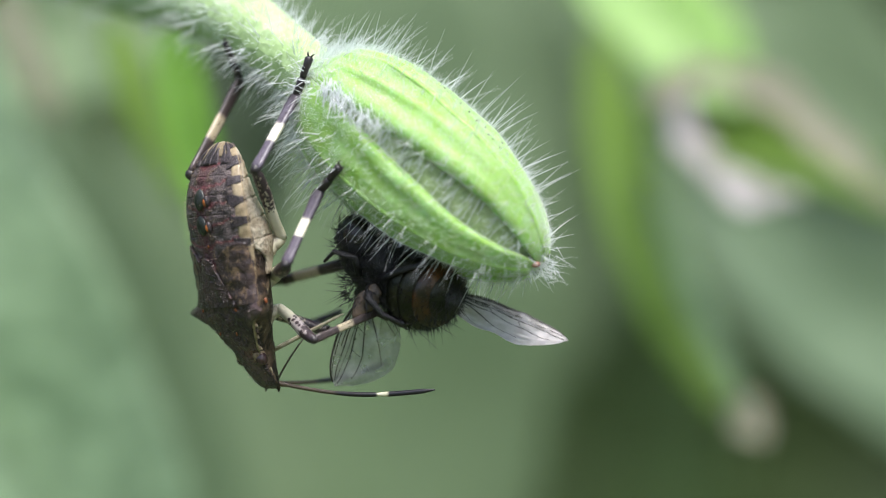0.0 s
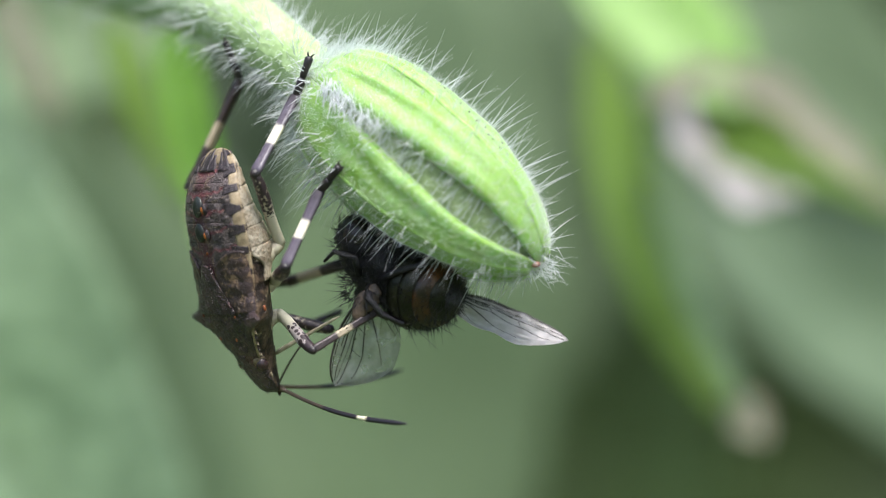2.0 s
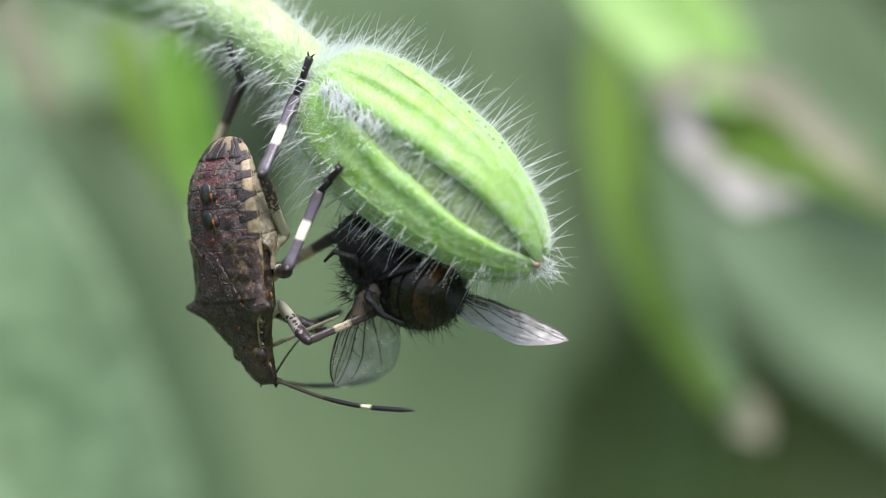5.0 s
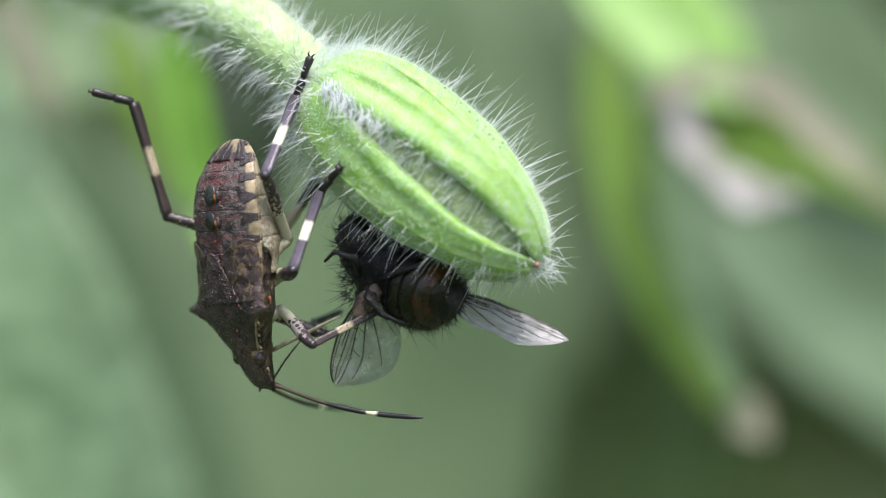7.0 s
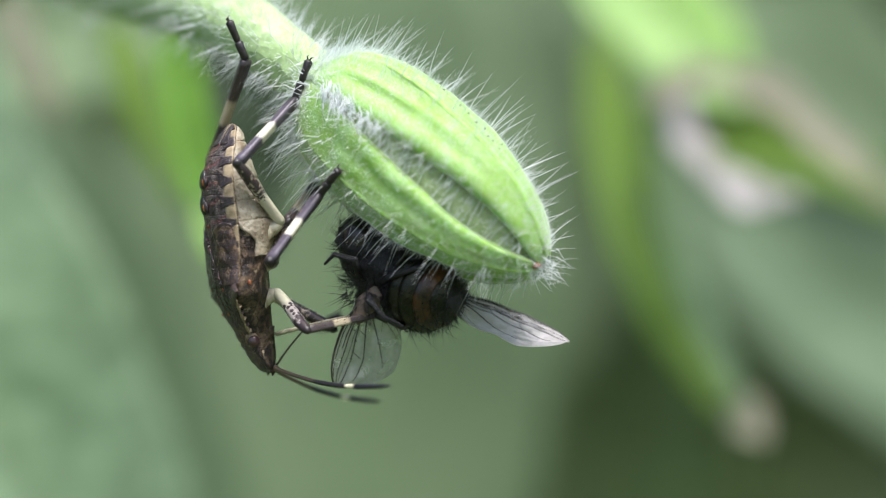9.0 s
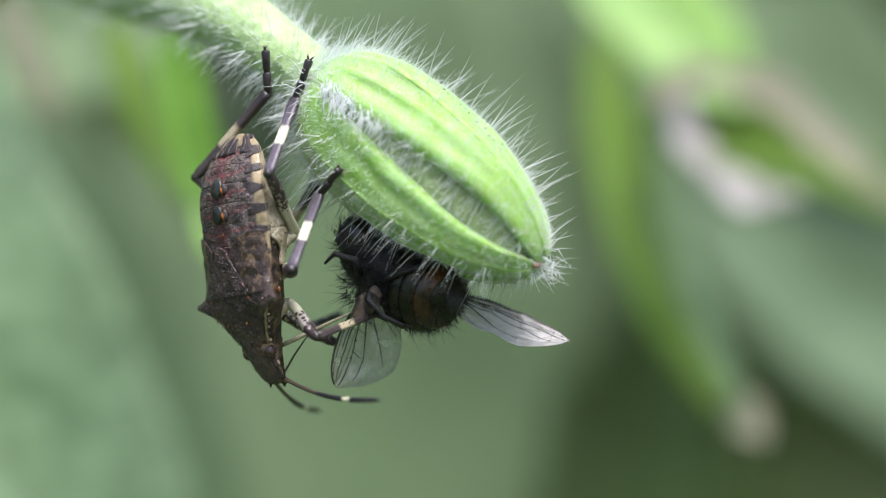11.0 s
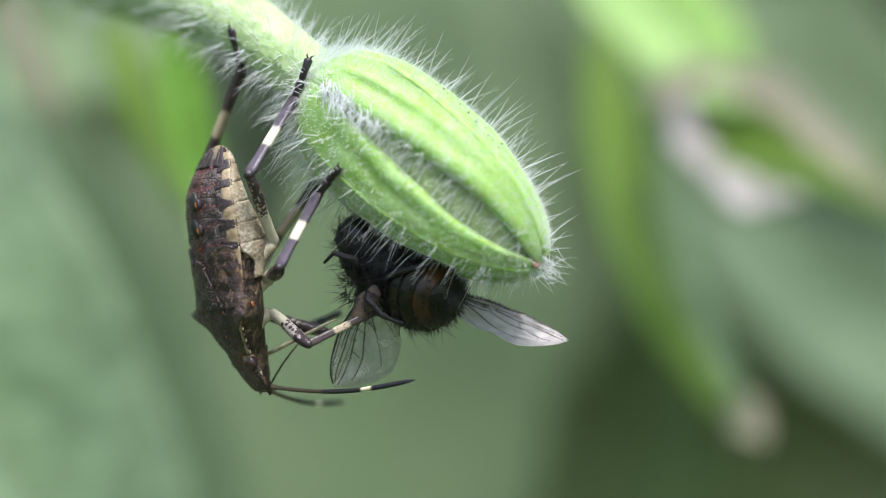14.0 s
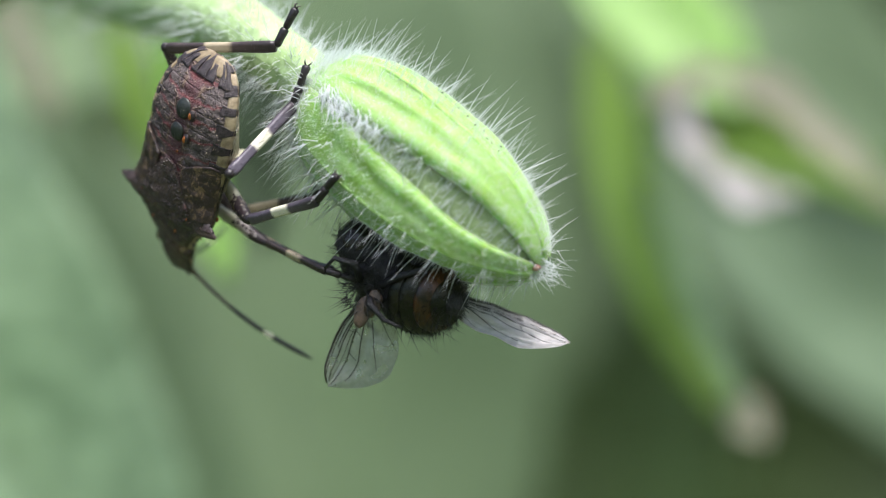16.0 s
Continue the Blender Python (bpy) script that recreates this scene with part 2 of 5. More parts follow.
def belly_paint():
    """Cream belly, smooth, with fine brown specks and faint tan clouds."""
    p = Paint("cream_belly", 0.36, 0.5)
    c = p.mix(p.ramp(p.noise(0.8, 4), (0.40, 0.0), (0.60, 1.0)), (0.26, 0.21, 0.145), (0.44, 0.39, 0.30))
    c = p.mix(p.ramp(p.noise(2.4, 5, 0.7), (0.54, 0.0), (0.66, 0.65)), c, (0.19, 0.115, 0.075))
    c = p.mix(p.ramp(p.cells(5.0), (0.09, 0.9), (0.18, 0.0)), c, (0.10, 0.05, 0.035))
    p.colour(c).bump(p.math("ADD", p.noise(2.5, 5, 0.65), p.cells(5.0)), 0.06, 0.8)
    return p.mat


def flank_paint():
    """Flank: dark brown and rugged, blotched with tan and cream."""
    p = Paint("blotched_brown_flank", 0.42, 0.35)
    c = p.mix(p.ramp(p.noise(2.4, 5, 0.65), (0.46, 0.0), (0.58, 1.0)), (0.022, 0.016, 0.014), (0.115, 0.078, 0.050))
    c = p.mix(p.ramp(p.noise(1.1, 4, 0.6), (0.60, 0.0), (0.66, 0.8)), c, (0.36, 0.29, 0.19))
    pits = p.ramp(p.cells(6.5), (0.08, 0.0), (0.30, 1.0))
    c = p.mix(pits, (0.014, 0.011, 0.011), c)
    p.colour(c).bump(p.math("ADD", pits, p.noise(2.5, 5)), 0.20, 1.0)
    return p.mat


def plain(name, a, b, scale=3.0, rough=0.45, spec=0.5, relief=0.03):
    p = Paint(name, rough, spec)
    h = p.noise(scale, 4)
    p.colour(p.mix(p.ramp(h, (0.35, 0.0), (0.65, 1.0)), a, b)).bump(p.noise(scale * 3, 4), relief, 0.6)
    return p.mat


def femur_paint(name, length, pale, dotted):
    """Cream near the hip; towards the knee it is dotted or thickly speckled with dark brown."""
    p = Paint(name, 0.36, 0.5)
    x = p.math("DIVIDE", p.axis(0), length)
    dots = p.math("ADD", p.cells(3.8 if dotted else 7.0), p.math("MULTIPLY", p.noise(7.0, 4), 0.35))
    top = 0.70 if dotted else 0.92
    edge = p.ramp(x, (max(0.0, pale - 0.14), 0.0), (pale + 0.04, top * 0.85), (0.72, top), (0.90, 1.0))
    dark = p.ramp(p.math("SUBTRACT", edge, dots), (0.0, 0.0), (0.06, 1.0))
    cream = p.mix(p.noise(2.0, 3), (0.60, 0.58, 0.42), (0.47, 0.43, 0.33))
    cream = p.mix(p.ramp(x, (pale, 0.0), (pale + 0.2, 0.75 if dotted else 0.5)), cream, (0.31, 0.26, 0.28) if dotted else (0.20, 0.11, 0.07))
    p.colour(p.mix(dark, cream, (0.034, 0.022, 0.025))).bump(p.noise(5.0, 4), 0.05, 0.8)
    return p.mat


def tibia_paint(name, length, a, b, brown=False):
    """Dark shin with one cream band from a to b of its length."""
    p = Paint(name, 0.38, 0.5)
    x = p.math("ADD", p.math("DIVIDE", p.axis(0), length), p.math("MULTIPLY", p.noise(4.0, 3), 0.05))
    dark = p.mix(p.noise(3.0, 4), *(((0.022, 0.015, 0.014), (0.075, 0.054, 0.052)) if brown else ((0.050, 0.040, 0.052), (0.130, 0.108, 0.140))))
    cream = p.mix(p.noise(2.5, 3), *(((0.50, 0.43, 0.30), (0.34, 0.27, 0.18)) if brown else ((0.78, 0.74, 0.60), (0.62, 0.57, 0.44))))
    dark = p.mix(p.ramp(x, (0.80, 0.0), (1.0, 0.75)), dark, (0.020, 0.014, 0.017))
    band = p.ramp(x, (a + 0.02, 0.0), (a + 0.05, 1.0), (b, 1.0), (b + 0.05, 0.0))
    p.colour(p.mix(band, dark, cream)).bump(p.noise(6.0, 4), 0.03, 0.6)
    return p.mat


def antenna_paint(name, length):
    p = Paint(name, 0.35, 0.5)
    x = p.math("DIVIDE", p.axis(0), length)
    c = p.ramp(x, (0.0, (0.10, 0.072, 0.045)), (0.36, (0.07, 0.05, 0.035)), (0.40, (0.016, 0.013, 0.016)), (0.635, (0.016, 0.013, 0.016)), (0.65, (0.75, 0.70, 0.52)),
               (0.70, (0.70, 0.64, 0.45)), (0.72, (0.014, 0.012, 0.018)), (1.0, (0.02, 0.017, 0.024)))
    p.colour(c).bump(p.noise(8.0, 3), 0.02, 0.5)
    return p.mat


def fly_back_paint():
    p = Paint("bronze_green_fly_back", 0.34, 0.5, 0.35)
    c = p.mix(p.ramp(p.noise(0.8, 3), (0.4, 0.0), (0.6, 1.0)), (0.010, 0.013, 0.006), (0.026, 0.023, 0.007))
    c = p.mix(p.ramp(p.cells(14.0), (0.02, 1.0), (0.2, 0.0)), c, (0.006, 0.006, 0.008))
    p.colour(c).bump(p.cells(14.0), 0.02, 0.6)
    return p.mat


def wing_paint(name, least, most, sheen, lets_by, dull, pale):
    p = Paint(name, 0.38, 0.4)
    ripple = p.math("ADD", p.stretched(1.0, 6.0, 1.0, 1.4, 3.0), p.ramp(p.stretched(1.2, 3.5, 1.0, 1.1, 2.0), (0.46, 0.0), (0.5, 0.7), (0.54, 0.0)))
    ripple = p.math("ADD", ripple, p.math("MULTIPLY", p.stretched(7.0, 1.6, 1.0, 1.0, 2.0), 0.8))
    crease = p.ramp(ripple, (0.45, 0.55), (0.62, 0.0))
    tone = p.mix(p.ramp(p.axis(0), (0.6, 1.0), (2.6, 0.0)), p.mix(p.noise(0.9, 4), dull, pale), (0.20, 0.135, 0.085))
    p.colour(p.mix(crease, tone, tuple(0.45 * c for c in dull))).bump(ripple, 0.14, 1.0)
    p.shader.inputs["Thin Film Thickness"].default_value = 420.0
    p.shader.inputs["Thin Film IOR"].default_value = 1.4
    clear = p.node("ShaderNodeBsdfTransparent")
    clear.inputs[0].default_value = (0.93, 0.94, 0.92, 1)
    through_light = p.node("ShaderNodeBsdfTranslucent")
    through_light.inputs[0].default_value = (0.90, 0.88, 0.92, 1)
    skin = p.node("ShaderNodeMixShader")
    skin.inputs[0].default_value = lets_by
    p.link(p.shader.outputs[0], skin.inputs[1])
    p.link(through_light.outputs[0], skin.inputs[2])
    both = p.node("ShaderNodeMixShader")
    p.link(p.ramp(p.noise(1.2, 3), (0.3, least), (0.7, most)), both.inputs[0])
    p.link(clear.outputs[0], both.inputs[1])
    p.link(skin.outputs[0], both.inputs[2])
    gloss = p.node("ShaderNodeBsdfGlossy")
    gloss.inputs["Color"].default_value = (0.86, 0.84, 0.90, 1)
    gloss.inputs["Roughness"].default_value = 0.40
    slant = p.node("ShaderNodeLayerWeight")
    slant.inputs[0].default_value = 0.30
    film = p.node("ShaderNodeMixShader")
    p.link(p.ramp(slant.outputs["Facing"], (0.45, 0.03), (0.92, sheen)), film.inputs[0])
    p.link(both.outputs[0], film.inputs[1])
    p.link(gloss.outputs[0], film.inputs[2])
    p.link(film.outputs[0], p.tree.nodes["Material Output"].inputs[0])
    return p.mat


M_SEPAL, M_RIB = sepal_paint(), rib_paint()
M_STEM = leaf_paint("downy_stem", (0.29, 0.43, 0.17), (0.39, 0.52, 0.27), 0.5, 0.7, 4.0, 0.3)
M_HAIR = hair_paint("white_plant_hair")
# greyer green than the sepals: groove shade is part of this colour
M_CORE = leaf_paint("painted_shade_inner_bud", (0.20, 0.27, 0.11), (0.34, 0.42, 0.22), 0.8, 0.6, 5.0)
M_TIP = plain("reddish_bud_tip", (0.22, 0.06, 0.06), (0.36, 0.22, 0.14), 5.0)
M_SHELL, M_BACK, M_PAD = shell_paint(), back_paint(), pad_paint()
M_BELLY = belly_paint()
M_SIDE = flank_paint()
M_CREAM = plain("yellowish_margin", (0.20, 0.150, 0.088), (0.37, 0.29, 0.18), 2.5, 0.38, 0.5, 0.06)
M_FLECK = plain("tan_edge", (0.12, 0.080, 0.045), (0.30, 0.22, 0.13), 4.5, 0.42, 0.5, 0.06)
M_NOTCH = plain("black_margin_notch", (0.018, 0.013, 0.015), (0.062, 0.046, 0.048), 5.0, 0.4, 0.45, 0.10)
M_PLATE = plain("dark_gland_plate", (0.014, 0.017, 0.014), (0.034, 0.038, 0.033), 3.0, 0.38, 0.5)
M_ORANGE = plain("orange_spot", (0.30, 0.075, 0.015), (0.46, 0.15, 0.035), 4.0, 0.3)
M_ORANGE_DULL = plain("dull_orange_spot", (0.20, 0.055, 0.02), (0.30, 0.10, 0.03), 4.0, 0.4)
M_CHEEK = plain("reddish_brown_cheek", (0.055, 0.022, 0.018), (0.15, 0.07, 0.05), 3.0, 0.25, 0.6)
M_EYE = plain("dark_red_eye", (0.030, 0.012, 0.014), (0.07, 0.035, 0.035), 6.0, 0.2, 0.7)
M_TARSUS = plain("black_foot", (0.012, 0.010, 0.012), (0.030, 0.022, 0.022), 5.0, 0.35)
M_HIP = plain("cream_hip", (0.34, 0.29, 0.20), (0.58, 0.54, 0.40), 2.6, 0.4)
M_ROSTRUM = plain("cream_beak", (0.30, 0.25, 0.17), (0.50, 0.45, 0.33), 3.0, 0.35)
M_STYLET = plain("dark_stylet", (0.03, 0.022, 0.02), (0.06, 0.045, 0.035), 3.0, 0.3)
M_FLY = plain("black_fly_body", (0.006, 0.006, 0.008), (0.020, 0.018, 0.022), 3.0, 0.45, 0.5, 0.25)
M_FLY_BACK = fly_back_paint()
M_FLY_ORANGE = plain("orange_brown_fly_patch", (0.012, 0.010, 0.005), (0.105, 0.040, 0.010), 0.7, 0.32)
M_FLY_EYE = plain("black_fly_eye", (0.010, 0.007, 0.008), (0.020, 0.012, 0.014), 5.0, 0.22, 0.6)
M_BRISTLE = plain("black_bristle", (0.008, 0.008, 0.009), (0.015, 0.014, 0.015), 3.0, 0.4)
M_VEIN = plain("dark_wing_vein", (0.012, 0.009, 0.007), (0.032, 0.025, 0.019), 3.0, 0.4)
M_MEMBRANE = plain("tan_membrane", (0.012, 0.009, 0.008), (0.12, 0.082, 0.055), 2.2, 0.4, 0.5, 0.08)
M_WING = wing_paint("clear_fly_wing", 0.26, 0.46, 0.24, 0.38, (0.26, 0.245, 0.22), (0.52, 0.50, 0.49))
# lit copy of M_WING: sky reflection painted in as paler, denser colour
M_WING_LIT = wing_paint("sky_lit_fly_wing", 0.60, 0.88, 0.35, 0.42, (0.62, 0.58, 0.54), (0.88, 0.81, 0.83))

# ---- ground and distance ----
def make_ground():
    p = Paint("leaf_litter_soil", 0.9, 0.2)
    c = p.mix(p.ramp(p.noise(0.02, 6, 0.65), (0.4, 0.0), (0.6, 1.0)), (0.035, 0.050, 0.020), (0.075, 0.110, 0.040))
    p.colour(c).bump(p.noise(0.05, 6), 8.0, 0.8)
    n, size = 48, 60.0
    verts, faces = [], []
    for i in range(n + 1):
        for j in range(n + 1):
            x, y = (2 * i / n - 1) ** 3 * size, (2 * j / n - 1) ** 3 * size
            verts.append((x, y, 0.02 * noise.noise((x * 3, y * 3, 0.0)) - 0.01))
    for i in range(n):
        for j in range(n):
            faces.append((i * (n + 1) + j, (i + 1) * (n + 1) + j, (i + 1) * (n + 1) + j + 1, i * (n + 1) + j + 1))
    ob = part("ground", mesh_of("ground", verts, faces, True, 1.0), p.mat)
    tagged(ob, "dark soil with low green growth", "ground", kind="structure")


def make_backdrop():
    """A bank of foliage, far out of focus."""
    p = Paint("distant_foliage", 0.7, 0.3)
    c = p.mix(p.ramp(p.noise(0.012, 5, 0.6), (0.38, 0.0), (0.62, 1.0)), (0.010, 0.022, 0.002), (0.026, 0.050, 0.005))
    p.colour(c).bump(p.noise(0.04, 5), 15.0, 0.8)
    verts, faces = [], []
    nx, nz = 60, 26
    for i in range(nx + 1):
        for j in range(nz + 1):
            a = (i / nx - 0.5) * 2.4
            z = j / nz * 0.95 - 0.05
            r = 0.75 - 0.18 * (j / nz) ** 2 * -1 + 0.05 * noise.fractal((a * 5, z * 7, 3.0), 1.0, 2.0, 3)
            verts.append((r * math.sin(a), r * math.cos(a) - 0.1, z))
    for i in range(nx):
        for j in range(nz):
            faces.append((i * (nz + 1) + j, (i + 1) * (nz + 1) + j, (i + 1) * (nz + 1) + j + 1, i * (nz + 1) + j + 1))
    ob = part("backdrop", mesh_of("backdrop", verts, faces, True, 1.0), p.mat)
    tagged(ob, "distant bank of dull green foliage", "foliage", kind="structure")


make_ground()
make_backdrop()


# ---- leaves and stalks behind the bud ----
LEAF_SHAPE = curve_of((0, 0.10), (0.06, 0.45), (0.2, 0.85), (0.42, 1.0), (0.65, 0.90), (0.85, 0.55), (0.95, 0.28), (1.0, 0.03))
BRACT_SHAPE = curve_of((0, 0.25), (0.15, 0.8), (0.4, 1.0), (0.7, 0.9), (0.9, 0.6), (1.0, 0.15))

M_LEAF_GREY = leaf_paint("grey_green_leaf", (0.098, 0.165, 0.081), (0.156, 0.238, 0.130), 0.10, 0.5, 0.40, 0.9)
M_LEAF_HOARY = leaf_paint("hoary_pale_green_leaf", (0.165, 0.245, 0.120), (0.245, 0.330, 0.185), 0.08, 0.5, 0.6, 0.5)
# darker copy of the grey-green leaf, its dim light put into the colour
M_LEAF_DIMMED = leaf_paint("painted_dim_grey_green_leaf", (0.076, 0.123, 0.058), (0.099, 0.151, 0.076), 0.05, 0.5, 0.4, 0.4)
M_LEAF_LOW = leaf_paint("dull_green_leaf", (0.077, 0.122, 0.056), (0.117, 0.171, 0.084), 0.02, 0.55, 0.9, 0.3)
M_LEAF_PALE = leaf_paint("paler_green_leaf", (0.101, 0.157, 0.087), (0.137, 0.200, 0.114), 0.03, 0.55, 0.9, 0.3)
M_LEAF_BRIGHT = leaf_paint("fresh_green_leaf", (0.084, 0.209, 0.014), (0.129, 0.285, 0.028), 0.06, 0.6, 1.2, 0.10)
M_LEAF_LIME = leaf_paint("light_green_leaf", (0.155, 0.300, 0.050), (0.205, 0.365, 0.084), 0.06, 0.45, 1.2, 0.25)
M_LEAF_OLIVE = leaf_paint("olive_green_leaf", (0.079, 0.165, 0.010), (0.121, 0.215, 0.017), 0.06, 0.6, 1.2, 0.10)
# near-black green: the shade of a gap between leaves, put into the colour
M_GAP_SHADE = leaf_paint("painted_gap_shade", (0.020, 0.034, 0.016), (0.034, 0.052, 0.025), 0.12, 0.5, 1.0, 0.2)
M_LEAF_RIB = leaf_paint("pale_leaf_rib", (0.09, 0.15, 0.06), (0.13, 0.21, 0.09), 0.3, 0.5, 1.0)
M_WITHERED = leaf_paint("withered_pinkish_bract", (0.27, 0.235, 0.215), (0.46, 0.43, 0.42), 0.10, 0.6, 0.6)
M_BROWNISH = leaf_paint("brownish_bract", (0.22, 0.205, 0.14), (0.33, 0.315, 0.23), 0.10, 0.6, 0.6)


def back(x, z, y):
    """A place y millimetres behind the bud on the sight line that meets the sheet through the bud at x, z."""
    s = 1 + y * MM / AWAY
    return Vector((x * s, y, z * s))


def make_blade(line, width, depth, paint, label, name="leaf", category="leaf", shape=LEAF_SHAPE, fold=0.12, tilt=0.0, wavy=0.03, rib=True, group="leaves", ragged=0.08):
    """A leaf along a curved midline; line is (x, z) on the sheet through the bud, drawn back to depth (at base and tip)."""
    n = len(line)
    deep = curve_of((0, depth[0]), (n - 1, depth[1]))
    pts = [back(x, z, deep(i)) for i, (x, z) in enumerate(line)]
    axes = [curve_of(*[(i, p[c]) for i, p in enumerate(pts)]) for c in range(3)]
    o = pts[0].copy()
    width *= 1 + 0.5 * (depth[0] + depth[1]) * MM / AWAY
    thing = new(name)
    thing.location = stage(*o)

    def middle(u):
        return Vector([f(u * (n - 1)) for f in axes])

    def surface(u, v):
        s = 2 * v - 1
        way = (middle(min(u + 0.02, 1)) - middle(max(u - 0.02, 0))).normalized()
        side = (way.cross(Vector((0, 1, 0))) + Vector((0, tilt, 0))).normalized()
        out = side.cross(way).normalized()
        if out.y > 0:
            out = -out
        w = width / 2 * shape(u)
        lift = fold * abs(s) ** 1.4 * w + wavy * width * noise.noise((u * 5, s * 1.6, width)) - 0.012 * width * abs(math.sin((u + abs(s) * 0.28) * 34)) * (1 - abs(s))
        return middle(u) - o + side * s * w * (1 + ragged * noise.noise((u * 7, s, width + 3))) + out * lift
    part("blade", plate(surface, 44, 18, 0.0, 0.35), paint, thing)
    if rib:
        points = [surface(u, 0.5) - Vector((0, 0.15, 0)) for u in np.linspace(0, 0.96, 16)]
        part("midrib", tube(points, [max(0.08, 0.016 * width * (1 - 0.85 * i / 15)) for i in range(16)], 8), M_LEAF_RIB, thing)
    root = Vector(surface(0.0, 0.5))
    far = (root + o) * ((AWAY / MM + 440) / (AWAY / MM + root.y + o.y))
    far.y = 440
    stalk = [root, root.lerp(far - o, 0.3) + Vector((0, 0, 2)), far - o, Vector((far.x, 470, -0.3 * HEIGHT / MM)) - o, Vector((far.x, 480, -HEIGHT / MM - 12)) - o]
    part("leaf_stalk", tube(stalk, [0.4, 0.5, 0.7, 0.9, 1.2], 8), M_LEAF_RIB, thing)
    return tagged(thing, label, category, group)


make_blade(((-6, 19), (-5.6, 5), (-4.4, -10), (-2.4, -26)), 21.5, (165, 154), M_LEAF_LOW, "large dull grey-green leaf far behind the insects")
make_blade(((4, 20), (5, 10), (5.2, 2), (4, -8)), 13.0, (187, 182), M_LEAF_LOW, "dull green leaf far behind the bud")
make_blade(((-26, 14), (-18.5, 0), (-13, -12), (-9, -26)), 8.0, (127, 116), M_LEAF_DIMMED, "grey-green leaf behind the bug, dim light painted into its colour")
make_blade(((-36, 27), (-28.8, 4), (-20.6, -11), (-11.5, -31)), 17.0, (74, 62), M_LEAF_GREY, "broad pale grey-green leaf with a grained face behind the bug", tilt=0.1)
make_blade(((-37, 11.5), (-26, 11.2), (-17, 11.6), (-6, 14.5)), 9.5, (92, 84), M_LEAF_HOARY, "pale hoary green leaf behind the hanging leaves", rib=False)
# added dark blade that paints the shaded gap between the leaves
make_blade(((-10.6, 13), (-10.0, 8), (-9.4, 4), (-8.6, 0)), 4.2, (55, 55), M_GAP_SHADE, "dark leaf-shaped sheet standing in for the shaded gap behind the bug")
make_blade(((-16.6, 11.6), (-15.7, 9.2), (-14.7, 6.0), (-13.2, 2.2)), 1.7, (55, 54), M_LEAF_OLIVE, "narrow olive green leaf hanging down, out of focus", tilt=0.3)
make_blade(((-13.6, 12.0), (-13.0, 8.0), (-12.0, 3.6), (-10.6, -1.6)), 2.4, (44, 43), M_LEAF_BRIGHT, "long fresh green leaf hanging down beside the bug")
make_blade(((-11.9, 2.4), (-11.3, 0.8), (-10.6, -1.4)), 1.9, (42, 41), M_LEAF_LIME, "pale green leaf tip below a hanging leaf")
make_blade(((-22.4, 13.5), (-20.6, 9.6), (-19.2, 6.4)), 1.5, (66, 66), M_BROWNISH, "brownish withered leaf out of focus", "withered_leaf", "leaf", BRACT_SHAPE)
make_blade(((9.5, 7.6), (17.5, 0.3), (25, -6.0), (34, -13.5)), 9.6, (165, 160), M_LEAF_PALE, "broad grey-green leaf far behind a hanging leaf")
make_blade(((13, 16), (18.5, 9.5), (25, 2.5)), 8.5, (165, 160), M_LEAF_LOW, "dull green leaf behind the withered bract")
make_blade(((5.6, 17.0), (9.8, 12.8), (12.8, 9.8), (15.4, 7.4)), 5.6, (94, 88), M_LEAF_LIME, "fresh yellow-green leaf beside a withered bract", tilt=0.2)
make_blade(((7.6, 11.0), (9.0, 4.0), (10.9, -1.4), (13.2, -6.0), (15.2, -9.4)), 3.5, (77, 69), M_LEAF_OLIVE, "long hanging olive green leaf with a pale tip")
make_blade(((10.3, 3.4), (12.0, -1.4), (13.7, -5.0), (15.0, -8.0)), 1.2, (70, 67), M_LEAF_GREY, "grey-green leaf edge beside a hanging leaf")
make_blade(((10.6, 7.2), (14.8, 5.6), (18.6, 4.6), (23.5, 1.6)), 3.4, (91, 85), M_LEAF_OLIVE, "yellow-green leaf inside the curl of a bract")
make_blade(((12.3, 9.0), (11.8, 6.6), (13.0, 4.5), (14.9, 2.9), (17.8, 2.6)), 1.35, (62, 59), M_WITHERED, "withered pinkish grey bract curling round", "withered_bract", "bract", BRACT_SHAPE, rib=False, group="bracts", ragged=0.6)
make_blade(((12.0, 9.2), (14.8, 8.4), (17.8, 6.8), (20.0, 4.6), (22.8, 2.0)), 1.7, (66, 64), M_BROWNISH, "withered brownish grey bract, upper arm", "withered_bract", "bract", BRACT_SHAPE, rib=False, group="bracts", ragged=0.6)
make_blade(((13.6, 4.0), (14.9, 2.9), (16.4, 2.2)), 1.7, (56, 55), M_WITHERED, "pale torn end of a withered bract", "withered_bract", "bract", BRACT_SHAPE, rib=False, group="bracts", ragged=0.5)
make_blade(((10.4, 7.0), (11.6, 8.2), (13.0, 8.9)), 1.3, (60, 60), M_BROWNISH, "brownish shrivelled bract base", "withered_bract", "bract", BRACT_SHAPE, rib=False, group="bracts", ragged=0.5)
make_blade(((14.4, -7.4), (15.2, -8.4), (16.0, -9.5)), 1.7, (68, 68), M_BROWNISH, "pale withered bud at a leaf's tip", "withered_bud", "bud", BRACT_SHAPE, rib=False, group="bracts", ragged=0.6)


